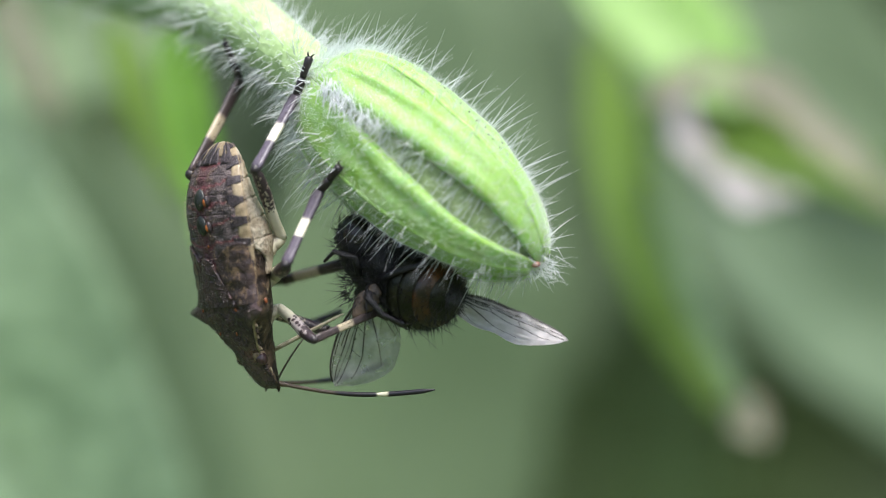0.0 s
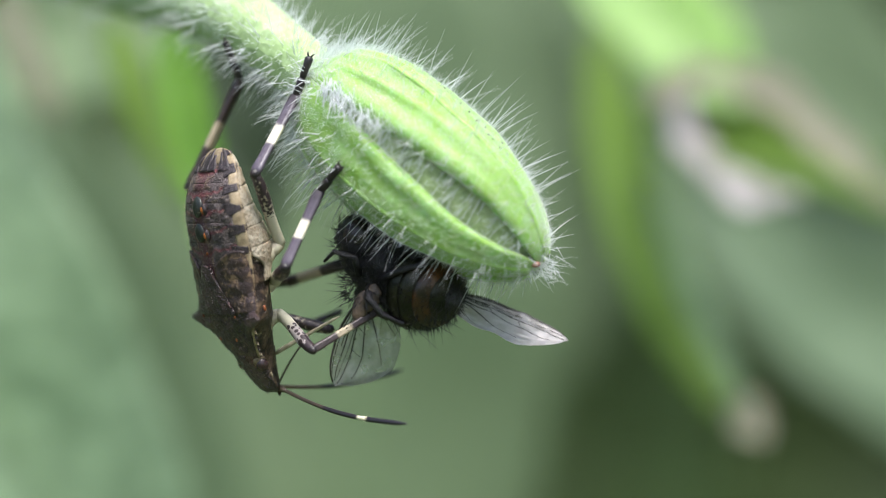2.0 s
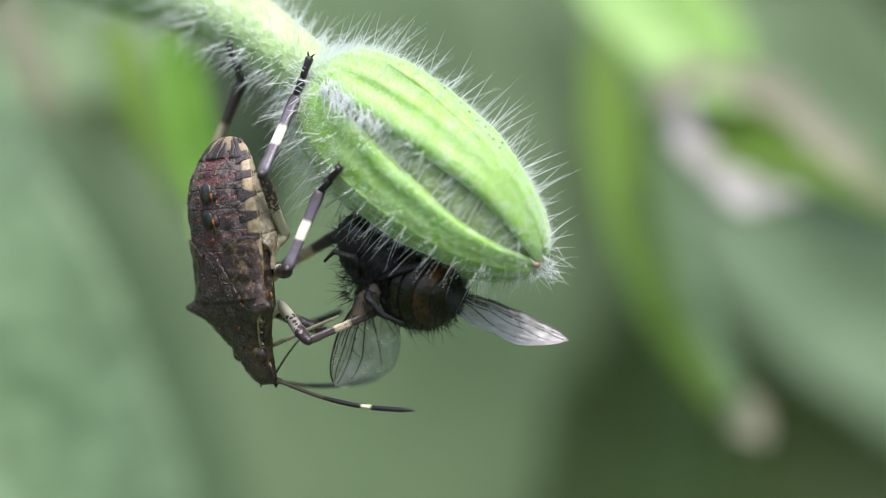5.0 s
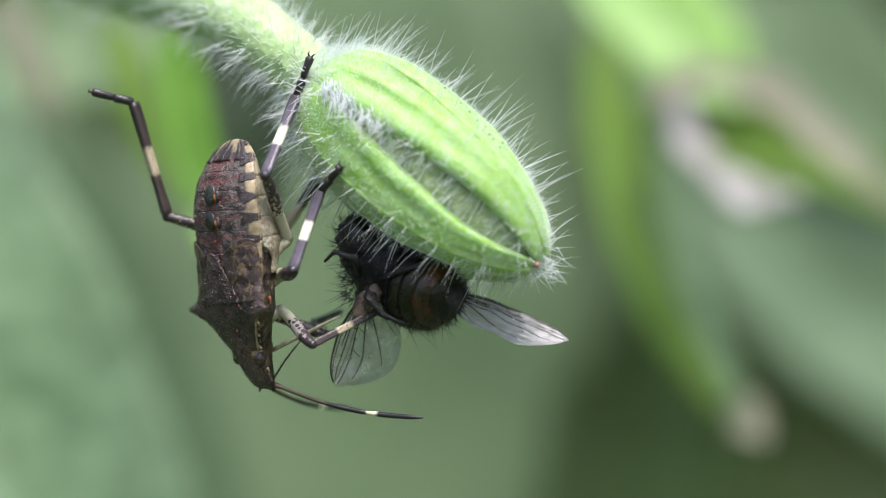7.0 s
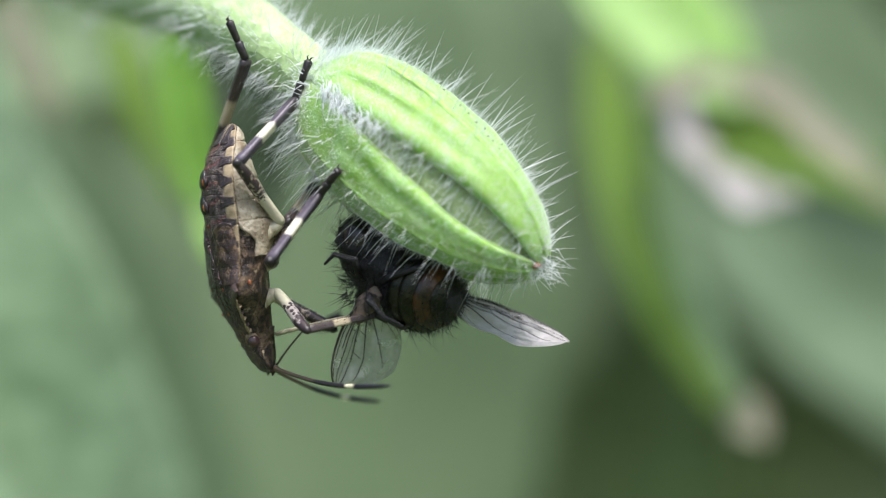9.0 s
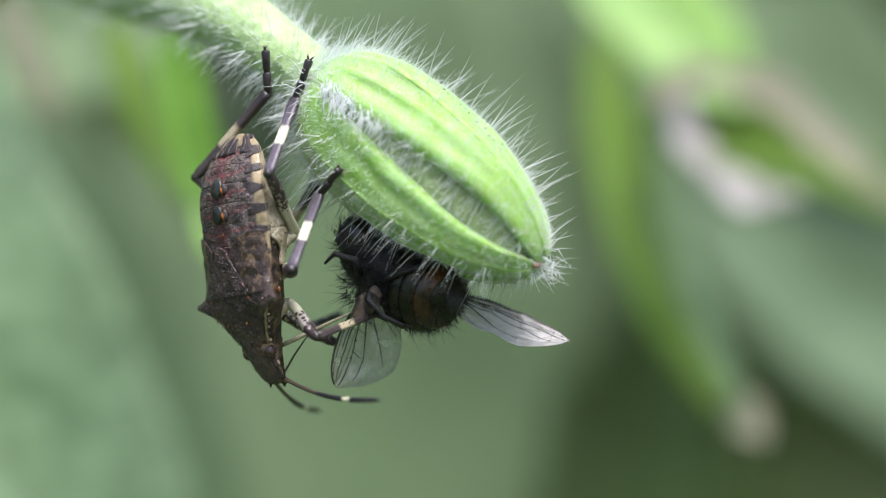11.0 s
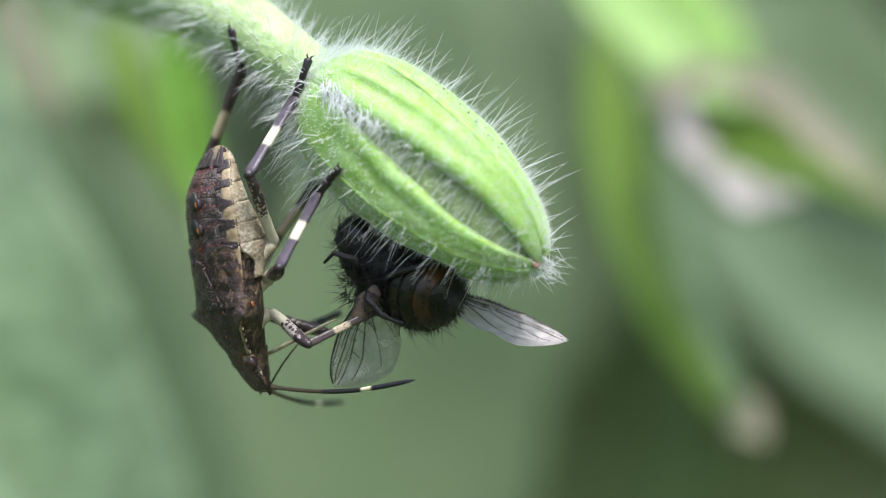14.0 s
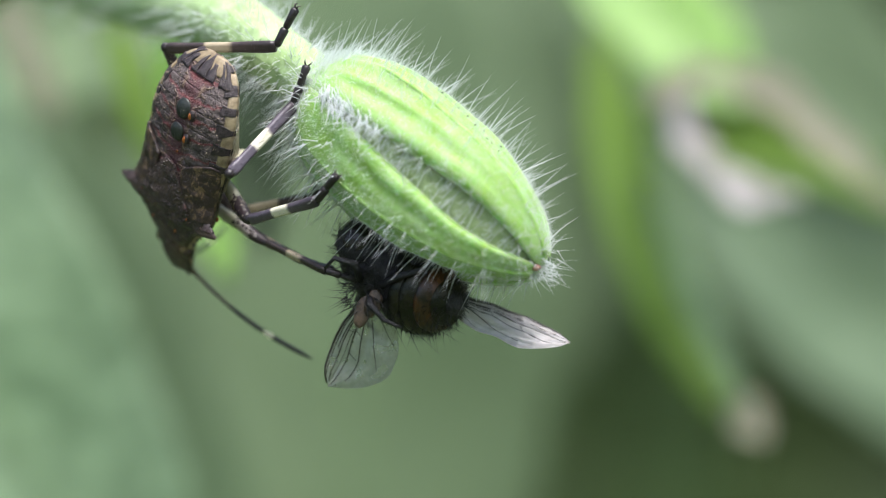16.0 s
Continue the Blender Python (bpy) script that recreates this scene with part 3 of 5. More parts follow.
# ---- the hairy bud ----
BUD_NECK = Vector((-6.72, 1.2, 8.74))
BUD_TIP = Vector((4.84, -2.9, -0.86))
BUD_WAY = (BUD_TIP - BUD_NECK).normalized()
BUD_LONG = (BUD_TIP - BUD_NECK).length
BUD_FRONT = (Vector((0, -1, 0)) - BUD_WAY * Vector((0, -1, 0)).dot(BUD_WAY)).normalized()
BUD_OVER = BUD_FRONT.cross(BUD_WAY).normalized()
if BUD_OVER.z < 0:
    BUD_OVER = -BUD_OVER
BUD_ROUND = curve_of((0, 1.25), (0.03, 1.75), (0.08, 2.65), (0.16, 3.35), (0.28, 3.85), (0.45, 4.1), (0.6, 3.95), (0.75, 3.4), (0.86, 2.6), (0.94, 1.7), (0.985, 0.9), (1.0, 0.3))
SEPAL_GAP = curve_of((0, 0), (0.10, 0.5), (0.22, 3.0), (0.4, 6.5), (0.6, 11.0), (0.78, 14.5), (0.88, 13.0), (0.95, 6.0), (1.0, 0.0))
SEPALS = ((45, 48), (-44, 41), (123, 30), (183, 30), (244, 31))     # middle and half width, in degrees round the bud


def bud_point(u, angle, r):
    a = radians(angle)
    return BUD_WAY * u * BUD_LONG + (BUD_FRONT * math.cos(a) + BUD_OVER * math.sin(a)) * r


def sepal_surface(middle, reach=36.0):
    def surface(u, v):
        s = 2 * v - 1
        half = reach + 0.5 - SEPAL_GAP(u)
        r = BUD_ROUND(u)
        swell = 1 - (0.02 + 0.05 * smooth_step(u, 0.10, 0.5)) * abs(s) ** 3.2
        roll = -0.10 * smooth_step(abs(s), 0.86, 1.0) ** 2 * smooth_step(u, 0.15, 0.45)
        ridge = 0.040 * math.exp(-(s / 0.12) ** 2) * smooth_step(u, 0.05, 0.25)
        side = 0.035 * math.exp(-((abs(s) - 0.5) / 0.16) ** 2) * smooth_step(u, 0.05, 0.3) * smooth_step(1 - u, 0.1, 0.4)
        lump = 0.022 * noise.noise((u * 7, s * 3, middle)) + 0.010 * noise.noise((u * 30, s * 12, middle))
        folds = 0.0
        if reach > 45:
            folds = 0.055 * sum(math.exp(-((s - c - 0.30 * u) / 0.06) ** 2) for c in (-0.45, -0.08, 0.24)) * smooth_step(1 - u, 0.35, 0.8) * smooth_step(u, 0.05, 0.2)
        return bud_point(0.01 + 0.985 * u, middle + s * half, r * (swell + roll + ridge - side + lump + folds))
    return surface


def outward(p, u):
    axis = BUD_WAY * u * BUD_LONG
    return (p - axis).normalized()


def make_bud():
    bud = new("flower_bud")
    bud.location = stage(*BUD_NECK)
    rng = random.Random(5)

    def core(u, v):
        return bud_point(0.02 + 0.955 * u, 360 * v, BUD_ROUND(u) * (0.86 - 0.10 * smooth_step(u, 0.2, 0.5)))
    ring = [[core(i / 24, k / 28) for k in range(28)] for i in range(25)]
    faces = [(i * 28 + k, i * 28 + (k + 1) % 28, (i + 1) * 28 + (k + 1) % 28, (i + 1) * 28 + k) for i in range(24) for k in range(28)]
    inner = part("inner_bud", ([p for row in ring for p in row], faces), M_CORE, bud, "woolly inner bud between the sepals, groove shade painted into its colour")
    wool = []
    for i in range(300):
        u, a = rng.uniform(0.36, 0.97), rng.choice((-3, -3, 93, 153, 213, 275)) + rng.gauss(0, 9)
        root = bud_point(0.02 + 0.955 * u, a, BUD_ROUND(u) * 0.76)
        way = outward(root, u) + Vector([rng.gauss(0, 0.55) for _ in range(3)])
        wool.append((root, way, rng.uniform(0.5, 1.0), 0.020, [rng.gauss(0, 0.25) for _ in range(3)]))
    part("wool", hairs_of(wool), M_HAIR, inner, "white wool in the grooves", kind="stuff")

    for middle, reach in SEPALS:
        surface = sepal_surface(middle, reach)
        sepal = part("sepal", plate(surface, 64, 34, 0.0, 0.35, 0.05), M_SEPAL, bud)
        rib = [Vector(surface(u, 0.5)) * 1.0 - outward(Vector(surface(u, 0.5)), u) * 0.12 for u in np.linspace(0.08, 0.985, 36)]
        part("rib", tube(rib, [0.09 + 0.07 * math.sin(math.pi * i / 35) for i in range(36)], 8), M_RIB, sepal, "paler raised middle rib")
        items = []
        for i in range(int(3.2 * reach)):
            pick = rng.random()
            u = rng.random() ** 1.35 * 0.97 + 0.015
            if pick < 0.64:
                v = 0.5 + (0.5 - abs(rng.gauss(0, 0.05))) * rng.choice((-1, 1))
            elif pick < 0.86:
                v = 0.5 + rng.gauss(0, 0.05)
            else:
                v = rng.random()
            v = min(0.995, max(0.005, v))
            root = Vector(surface(u, v))
            n = outward(root, u)
            lean = BUD_WAY * (0.45 * (u - 0.28))
            edge = abs(2 * v - 1) > 0.85
            long = rng.uniform(1.5, 3.0) if (edge or u < 0.3) else rng.uniform(1.0, 2.6)
            long *= 0.75 if u > 0.85 else 0.9
            way = n + lean + Vector([rng.gauss(0, 0.17) for _ in range(3)])
            bend = [rng.gauss(0, 0.05) + BUD_WAY[c] * 0.05 for c in range(3)]
            items.append((root - n * 0.06, way, long, rng.uniform(0.022, 0.038), bend))
        for i in range(80):
            u = 0.24 + 0.70 * rng.random()
            v = rng.choice((0.0, 1.0))
            root = Vector(surface(u, v))
            across = (root - Vector(surface(u, abs(v - 0.12)))).normalized()
            items.append((root, across * 0.9 + outward(root, u) * rng.uniform(0.1, 0.9) + Vector([rng.gauss(0, 0.2) for _ in range(3)]), rng.uniform(0.7, 1.6), rng.uniform(0.024, 0.042), (0, 0, 0)))
        for i in range(30 if reach > 45 else 14 if reach > 40 else 0):
            u = 0.12 + 0.5 * rng.random() ** 1.2
            v = 0.0 if reach > 45 else 1.0
            root = Vector(surface(u, v + (0.5 - v) * rng.uniform(0, 0.10)))
            down = (Vector(surface(u, v)) - Vector(surface(u, abs(v - 0.12)))).normalized()
            items.append((root, down * rng.uniform(0.2, 0.9) + outward(root, u) * rng.uniform(0.4, 1.0) + Vector([rng.gauss(0, 0.16) for _ in range(3)]), rng.uniform(0.8, 1.5), rng.uniform(0.028, 0.042), (0, 0, 0)))
        for i in range(int(70 * reach)):
            u, v = rng.random() ** 1.2 * 0.96 + 0.02, rng.random()
            root = Vector(surface(u, v))
            n = outward(root, u)
            items.append((root - n * 0.03, n + Vector([rng.gauss(0, 0.6) for _ in range(3)]), rng.uniform(0.15, 0.50), 0.012, (0, 0, 0), 3, 1))
        part("hairs", hairs_of(items), M_HAIR, sepal, "stiff white hairs", kind="stuff")

    fuzz = []
    for i in range(85):
        u = 0.12 + 0.24 * rng.random() ** 1.2
        root = bud_point(u, 2 + rng.gauss(0, 4), BUD_ROUND(u) * 1.0)
        fuzz.append((root, BUD_WAY * rng.uniform(0.5, 1.0) + outward(root, u) * 0.35 - BUD_OVER * rng.uniform(0.3, 0.9) + Vector([rng.gauss(0, 0.12) for _ in range(3)]), rng.uniform(0.8, 1.5), 0.046, [rng.gauss(0, 0.08) for _ in range(3)]))
    for i in range(45):
        u, a = 0.02 + 0.24 * rng.random(), -78 + rng.gauss(0, 24)
        root = bud_point(u, a, BUD_ROUND(u) * 0.97)
        fuzz.append((root, outward(root, u) - BUD_WAY * rng.uniform(0.1, 0.6) + Vector([rng.gauss(0, 0.16) for _ in range(3)]), rng.uniform(1.0, 2.0), rng.uniform(0.034, 0.052), [rng.gauss(0, 0.05) for _ in range(3)]))
    for i in range(1000):
        u, a = abs(rng.gauss(0.0, 0.07)), rng.uniform(0, 360)
        root = bud_point(u, a, BUD_ROUND(u) * 0.98)
        n = outward(root, u)
        fuzz.append((root, n + BUD_WAY * rng.uniform(-0.2, 0.6) + Vector([rng.gauss(0, 0.4) for _ in range(3)]), rng.uniform(0.3, 1.0), 0.026, [rng.gauss(0, 0.15) for _ in range(3)]))
    part("down", hairs_of(fuzz), M_HAIR, inner, "thick white down at the neck", kind="stuff")

    # tuft of white hairs and the reddish point at the tip
    point = part("bud_point", ball(BUD_WAY * (BUD_LONG * 0.985) + BUD_FRONT * 0.55 - BUD_OVER * 0.15, (0.26, 0.17, 0.17), 8, 10), M_TIP, bud, "small reddish point at the tip")
    tuft = []
    for i in range(150):
        root = BUD_WAY * (BUD_LONG * rng.uniform(0.93, 1.0)) + Vector([rng.gauss(0, 0.45) for _ in range(3)])
        tuft.append((root, BUD_WAY * 0.8 + Vector([rng.gauss(0, 0.6) for _ in range(3)]), rng.uniform(0.6, 1.5), 0.026, [rng.gauss(0, 0.15) for _ in range(3)]))
    part("tuft", hairs_of(tuft), M_HAIR, point, "tuft of white hairs", kind="stuff")
    specks = []
    surface = sepal_surface(*SEPALS[0])
    for i in range(13):
        u = 0.38 + 0.026 * i + rng.gauss(0, 0.01)
        p = Vector(surface(u, 0.72 + rng.gauss(0, 0.03)))
        specks.append(ball(p, (0.075, 0.055, 0.055), 4, 6))
    part("speck", join(*specks), M_NOTCH, bud, "row of tiny dark specks", kind="stuff")

    # the stem, which runs up and away, over and down to the soil
    line = [Vector(p) - BUD_NECK for p in ((-6.2, 1.2, 8.3), (-8.0, 1.9, 9.85), (-10.2, 3.8, 11.6), (-13.2, 9.0, 13.2), (-18.6, 20.0, 15.4), (-26.5, 31.0, 18.4), (-38.0, 42.0, 8.0), (-50.0, 50.0, -60.0), (-58.0, 55.0, -250.0), (-60.0, 56.0, -405.0))]
    ks = np.linspace(0, len(line) - 1, 70)
    axes = [curve_of(*[(i, p[c]) for i, p in enumerate(line)]) for c in range(3)]
    rad = curve_of((0, 1.6), (1, 1.6), (2, 1.72), (3, 1.85), (5, 2.0), (9, 3.0))
    pts = [Vector((axes[0](k), axes[1](k), axes[2](k))) for k in ks]
    stem = part("stem", tube(pts, [rad(k) for k in ks], 18), M_STEM, bud, "thick pale green downy stem")
    items = []
    for i in range(2600):
        k = rng.random() ** 1.2 * 5.2
        c = Vector((axes[0](k), axes[1](k), axes[2](k)))
        d = (Vector((axes[0](k + 0.05), axes[1](k + 0.05), axes[2](k + 0.05))) - c).normalized()
        a = d.orthogonal().normalized()
        b = d.cross(a)
        w = rng.uniform(0, 2 * math.pi)
        n = a * math.cos(w) + b * math.sin(w)
        items.append((c + n * (rad(k) - 0.05), n + Vector([rng.gauss(0, 0.28) for _ in range(3)]), rng.uniform(0.6, 2.3) if i < 620 else rng.uniform(0.25, 0.8), rng.uniform(0.022, 0.040) if i < 620 else 0.016, [rng.gauss(0, 0.05 if i < 620 else 0.25) for _ in range(3)]))
    part("hairs", hairs_of(items), M_HAIR, stem, "long white hairs along the stem", kind="stuff")
    return tagged(bud, "pale green ribbed flower bud bristling with white hairs", "flower bud")


# ---- the dead fly under the bud ----
FLY_AT = Vector((-0.74, -0.7, -2.02))


def rugged(geometry, centre, depth):
    """The same shape, dented and folded."""
    c = Vector(centre)
    verts = []
    for v in geometry[0]:
        d = (v - c).normalized()
        verts.append(v + d * depth * (noise.noise(d * 2.2 + c) + 0.6 * noise.noise(d * 6.0 + c) - 0.3))
    return verts, geometry[1]


def make_fly():
    fly = new("fly")
    fly.location = stage(*FLY_AT)
    rng = random.Random(9)
    tail_way = Vector((0.72, -0.64, -0.26)).normalized()
    turn = tail_way.to_track_quat("X", "Z").to_matrix()
    rings = curve_of((0, 1.45), (0.2, 1.95), (0.45, 2.1), (0.7, 1.75), (0.88, 1.05), (1.0, 0.25))
    # four overlapping back plates, each a ring
    for i, (a, b, m) in enumerate(((0.0, 0.30, M_FLY), (0.28, 0.50, M_FLY_BACK), (0.48, 0.68, M_FLY_BACK), (0.665, 0.84, M_FLY_ORANGE), (0.825, 0.95, M_FLY_BACK), (0.94, 1.0, M_FLY))):
        verts, faces = [], []
        n, sides = 8, 30
        for s in range(n + 1):
            u = a + (b - a) * s / n
            r = rings(u) * (0.955 + 0.085 * math.sin(math.pi * (0.12 + 0.83 * s / n))) + 0.012 * (5 - i)
            for k in range(sides):
                w = 2 * math.pi * k / sides
                verts.append(turn @ Vector((-2.1 + 4.1 * u, r * math.cos(w), r * 0.95 * math.sin(w))))
        for s in range(n):
            for k in range(sides):
                j = (k + 1) % sides
                faces.append((s * sides + k, s * sides + j, (s + 1) * sides + j, (s + 1) * sides + k))
        faces.append(tuple(range(sides - 1, -1, -1)))
        faces.append(tuple(n * sides + k for k in range(sides)))
        part("abdomen_ring", (verts, faces), m, fly, "dark bronze, metallic ring of the abdomen")
    thorax = part("thorax", rugged(ball((-2.2, 0.9, 1.3), (2.35, 1.9, 1.85), 28, 36, Vector((-0.8, 0.2, 0.5)).to_track_quat("X", "Z").to_matrix()), (-2.2, 0.9, 1.3), 0.22), M_FLY, fly, "black bristly thorax")
    head = part("head", rugged(ball((-3.3, 0.6, 2.5), (1.25, 1.55, 1.45), 26, 32, Vector((-0.8, 0.2, 0.5)).to_track_quat("X", "Z").to_matrix()), (-3.3, 0.6, 2.5), 0.25), M_FLY, fly, "black head with a blue sheen")
    part("eye", ball((-3.5, -0.45, 2.7), (0.70, 0.4, 0.80), 10, 12), M_FLY_EYE, head)
    part("eye", ball((-3.7, 1.8, 2.9), (0.75, 0.5, 0.85), 10, 12), M_FLY_EYE, head)
    coat = []
    for centre, radii, count, low, high in (((-2.2, 0.9, 1.3), 1.9, 700, 0.3, 1.15), ((-3.3, 0.6, 2.5), 1.35, 330, 0.3, 1.0), ((-3.1, -0.2, 0.3), 1.1, 260, 0.3, 1.1)):
        for i in range(count):
            n = Vector([rng.gauss(0, 1) for _ in range(3)]).normalized()
            coat.append((Vector(centre) + n * radii * 0.95, n + Vector([rng.gauss(0, 0.45) for _ in range(3)]), rng.uniform(low, high), rng.uniform(0.018, 0.036), [rng.gauss(0, 0.3) for _ in range(3)]))
    part("bristles", hairs_of(coat), M_BRISTLE, thorax, "black bristles", kind="stuff")
    rim = []
    for i in range(1800):
        u = rng.uniform(0.1, 0.98)
        w = rng.uniform(0, 2 * math.pi)
        n = turn @ Vector((0.45, math.cos(w), math.sin(w)))
        root = turn @ Vector((-2.1 + 4.1 * u, rings(u) * math.cos(w), rings(u) * 0.95 * math.sin(w)))
        long = rng.choice((0.25, 0.32, 0.4, 0.5)) if rng.random() < 0.975 else rng.uniform(0.6, 1.2)
        rim.append((root, n + Vector([rng.gauss(0, 0.25) for _ in range(3)]), long, 0.019, (0, 0, -0.1)))
    part("bristles", hairs_of(rim), M_BRISTLE, fly, "short black bristles on the abdomen", kind="stuff")
    long_ones = [((-1.0, -0.8, -1.75), (0.3, -0.3, -0.8), 1.3), ((-0.7, -0.9, -1.8), (0.65, -0.3, -0.6), 1.5), ((-1.7, -0.6, -1.5), (0.35, -0.2, -0.9), 1.2), ((0.4, -1.0, -1.7), (0.7, 0.0, -0.4), 1.1), ((0.9, -1.0, -1.5), (0.8, 0.0, -0.4), 0.9)]
    for root, way, long in long_ones:
        part("bristle", hair(root, way, long, 0.026, (0.12, 0, -0.12), 5, 5), M_BRISTLE, fly)
    part("wing_root", rugged(ball((-2.75, -0.95, -0.35), (0.42, 0.16, 0.72), 16, 20, Matrix.Rotation(0.3, 3, "Y")), (-2.75, -0.95, -0.35), 0.10), M_MEMBRANE, fly, "tan membrane at the wing's root")
    part("wing_root", rugged(ball((-3.25, -0.75, -0.75), (0.45, 0.14, 0.85), 16, 20, Matrix.Rotation(0.35, 3, "Y")), (-3.25, -0.75, -0.75), 0.08), M_MEMBRANE, fly, "tan membrane at the wing's root")
    # folded legs
    for pts in (((-2.6, -0.4, 0.4), (-1.6, -1.6, 0.9), (-0.2, -1.9, 1.3), (0.9, -1.7, 1.6)), ((-2.9, -0.5, 0.1), (-2.9, -1.5, -0.4), (-2.2, -1.3, -1.2), (-1.4, -1.5, -1.55)),
                ((-3.4, -0.3, 0.8), (-3.6, -1.4, 1.6), (-4.6, -1.2, 1.9), (-5.1, -0.9, 1.4)), ((-1.8, 0.0, 0.8), (-0.6, -1.2, 1.7), (0.8, -1.6, 1.9), (1.9, -1.3, 1.6)),
                ((-3.0, 1.6, 0.4), (-3.6, 2.6, -0.2), (-3.2, 2.4, -1.4), (-2.6, 2.0, -2.0))):
        leg = part("leg", tube(pts, (0.2, 0.19, 0.13, 0.07), 8), M_FLY, fly, "thin black folded leg")
        spikes = []
        for i in range(26):
            s = rng.uniform(0.3, 2.9)
            k = int(s)
            p = Vector(pts[k]).lerp(Vector(pts[k + 1]), s - k)
            spikes.append((p, [rng.gauss(0, 1) for _ in range(3)], rng.uniform(0.2, 0.5), 0.014, (0, 0, 0), 3, 2))
        part("bristles", hairs_of(spikes), M_BRISTLE, leg, kind="stuff")
    return tagged(fly, "dead black fly with clear wings, stuck under the bud", "fly")


WING_LEAD = curve_of((0, 0.12), (0.15, 0.34), (0.5, 0.62), (0.8, 0.50), (0.93, 0.28), (1.0, 0.0))
WING_TRAIL = curve_of((0, 0.30), (0.1, 0.95), (0.25, 1.55), (0.45, 1.95), (0.62, 2.0), (0.8, 1.55), (0.93, 0.8), (1.0, 0.0))


def make_wing(fly, at, way, across, long, wide, paint, bold=1.25):
    """A clear wing: its front edge runs along way, its back edge lies towards across."""
    x = Vector(way).normalized()
    y = Vector(across)
    y = (y - x * y.dot(x)).normalized()
    z = x.cross(y)
    wing_pose = Matrix.Translation(Vector(at) * MM) @ Matrix((x, y, z)).transposed().to_4x4()

    def surface(u, v):
        yy = -WING_LEAD(u) * wide + (WING_LEAD(u) + WING_TRAIL(u)) * wide * v
        zz = 0.10 * math.sin(v * 9 + u * 3) * v + 0.045 * math.sin(v * 26 - u * 4) * math.sin(math.pi * u) + 0.16 * noise.noise((u * 5, v * 4, long)) + 0.035 * noise.noise((u * 16, v * 9, long)) + 0.25 * (u - 0.4) ** 2
        return (u * long, yy, zz)
    wing = part("wing", plate(surface, 40, 24, 0.0, 0.012), paint, fly, "clear, wrinkled wing with dark veins")
    wing.matrix_local = wing_pose
    for v0, v1, u0, u1, r in ((0.0, 0.0, 0.0, 0.97, 0.055), (0.10, 0.10, 0.0, 0.62, 0.03), (0.12, 0.16, 0.0, 0.95, 0.03), (0.16, 0.36, 0.0, 0.97, 0.03), (0.22, 0.58, 0.05, 0.88, 0.028),
                              (0.28, 0.80, 0.05, 0.66, 0.025), (0.36, 0.92, 0.03, 0.36, 0.02), (0.04, 0.05, 0.0, 0.9, 0.024), (0.19, 0.24, 0.1, 0.92, 0.016)):
        pts = [surface(u0 + (u1 - u0) * s, v0 + (v1 - v0) * s ** 1.1) for s in np.linspace(0, 1, 16)]
        part("vein", tube(pts, [bold * r * (1 - 0.45 * i / 15) for i in range(16)], 6), M_VEIN, wing)
    for ua, va, ub, vb in ((0.42, 0.135, 0.42, 0.25), (0.62, 0.27, 0.66, 0.44), (0.40, 0.25, 0.44, 0.40)):
        pts = [surface(ua + (ub - ua) * s, va + (vb - va) * s) for s in np.linspace(0, 1, 6)]
        part("vein", tube(pts, [0.02] * 6, 6), M_VEIN, wing)
    return wing, wing_pose


bud = make_bud()
fly = make_fly()
near_wing, NEAR_WING_POSE = make_wing(fly, (-2.75, 0.45, 0.1), (-0.36, 0.04, -0.92), (0.90, 0.2, -0.30), 5.25, 1.25, M_WING, 1.5)
far_wing, FAR_WING_POSE = make_wing(fly, (0.45, 1.6, 0.05), (6.28, -0.7, -2.42), (-0.22, -0.78, -0.58), 7.05, 0.98, M_WING_LIT, 1.5)


# ---- the bug: x to its head, y to its left, z out of its back ----
WIDE = curve_of((-6.2, 0.22), (-6.05, 0.9), (-5.6, 1.6), (-4.8, 2.15), (-3.8, 2.48), (-2.6, 2.62), (-1.0, 2.6), (0.5, 2.58), (1.5, 2.75), (2.1, 2.80), (2.6, 2.20), (3.3, 1.66), (4.0, 1.22), (4.3, 1.08), (5.0, 1.02), (5.6, 0.98), (5.95, 0.90), (6.15, 0.70), (6.25, 0.42))
TOP = curve_of((-6.2, 0.05), (-5.6, 0.7), (-4.6, 1.5), (-3.7, 1.84), (-2.5, 2.02), (-1.0, 2.06), (0.5, 2.12), (1.8, 2.12), (2.8, 1.90), (4.0, 1.55), (4.6, 1.34), (5.4, 0.98), (6.0, 0.62), (6.25, 0.34))
EDGE = curve_of((-6.2, -0.1), (-5.2, 0.35), (-4.0, 0.78), (-2.8, 0.95), (-1.0, 1.05), (1.0, 1.3), (2.1, 1.6), (3.2, 1.3), (4.3, 0.9), (5.4, 0.55), (6.25, 0.25))
LOW = curve_of((-6.2, -0.2), (-5.6, -0.42), (-4.6, -0.52), (-3.2, -0.78), (-1.9, -1.22), (-1.1, -1.36), (-0.3, -1.02), (0.8, -0.65), (2.4, -0.45), (3.4, -0.35), (4.3, -0.25), (5.2, -0.15), (6.1, 0.05), (6.25, 0.15))


def back_of(x, a):
    """A place on the back at x along the body; a runs from -1 (right edge) to 1 (left edge)."""
    w = a * math.pi / 2
    return Vector((x, WIDE(x) * math.sin(w), EDGE(x) + (TOP(x) - EDGE(x)) * abs(math.cos(w)) ** 0.85))


def under_of(x, a):
    w = a * math.pi / 2
    return Vector((x, WIDE(x) * math.sin(w), EDGE(x) - (EDGE(x) - LOW(x)) * abs(math.cos(w)) ** 1.15))


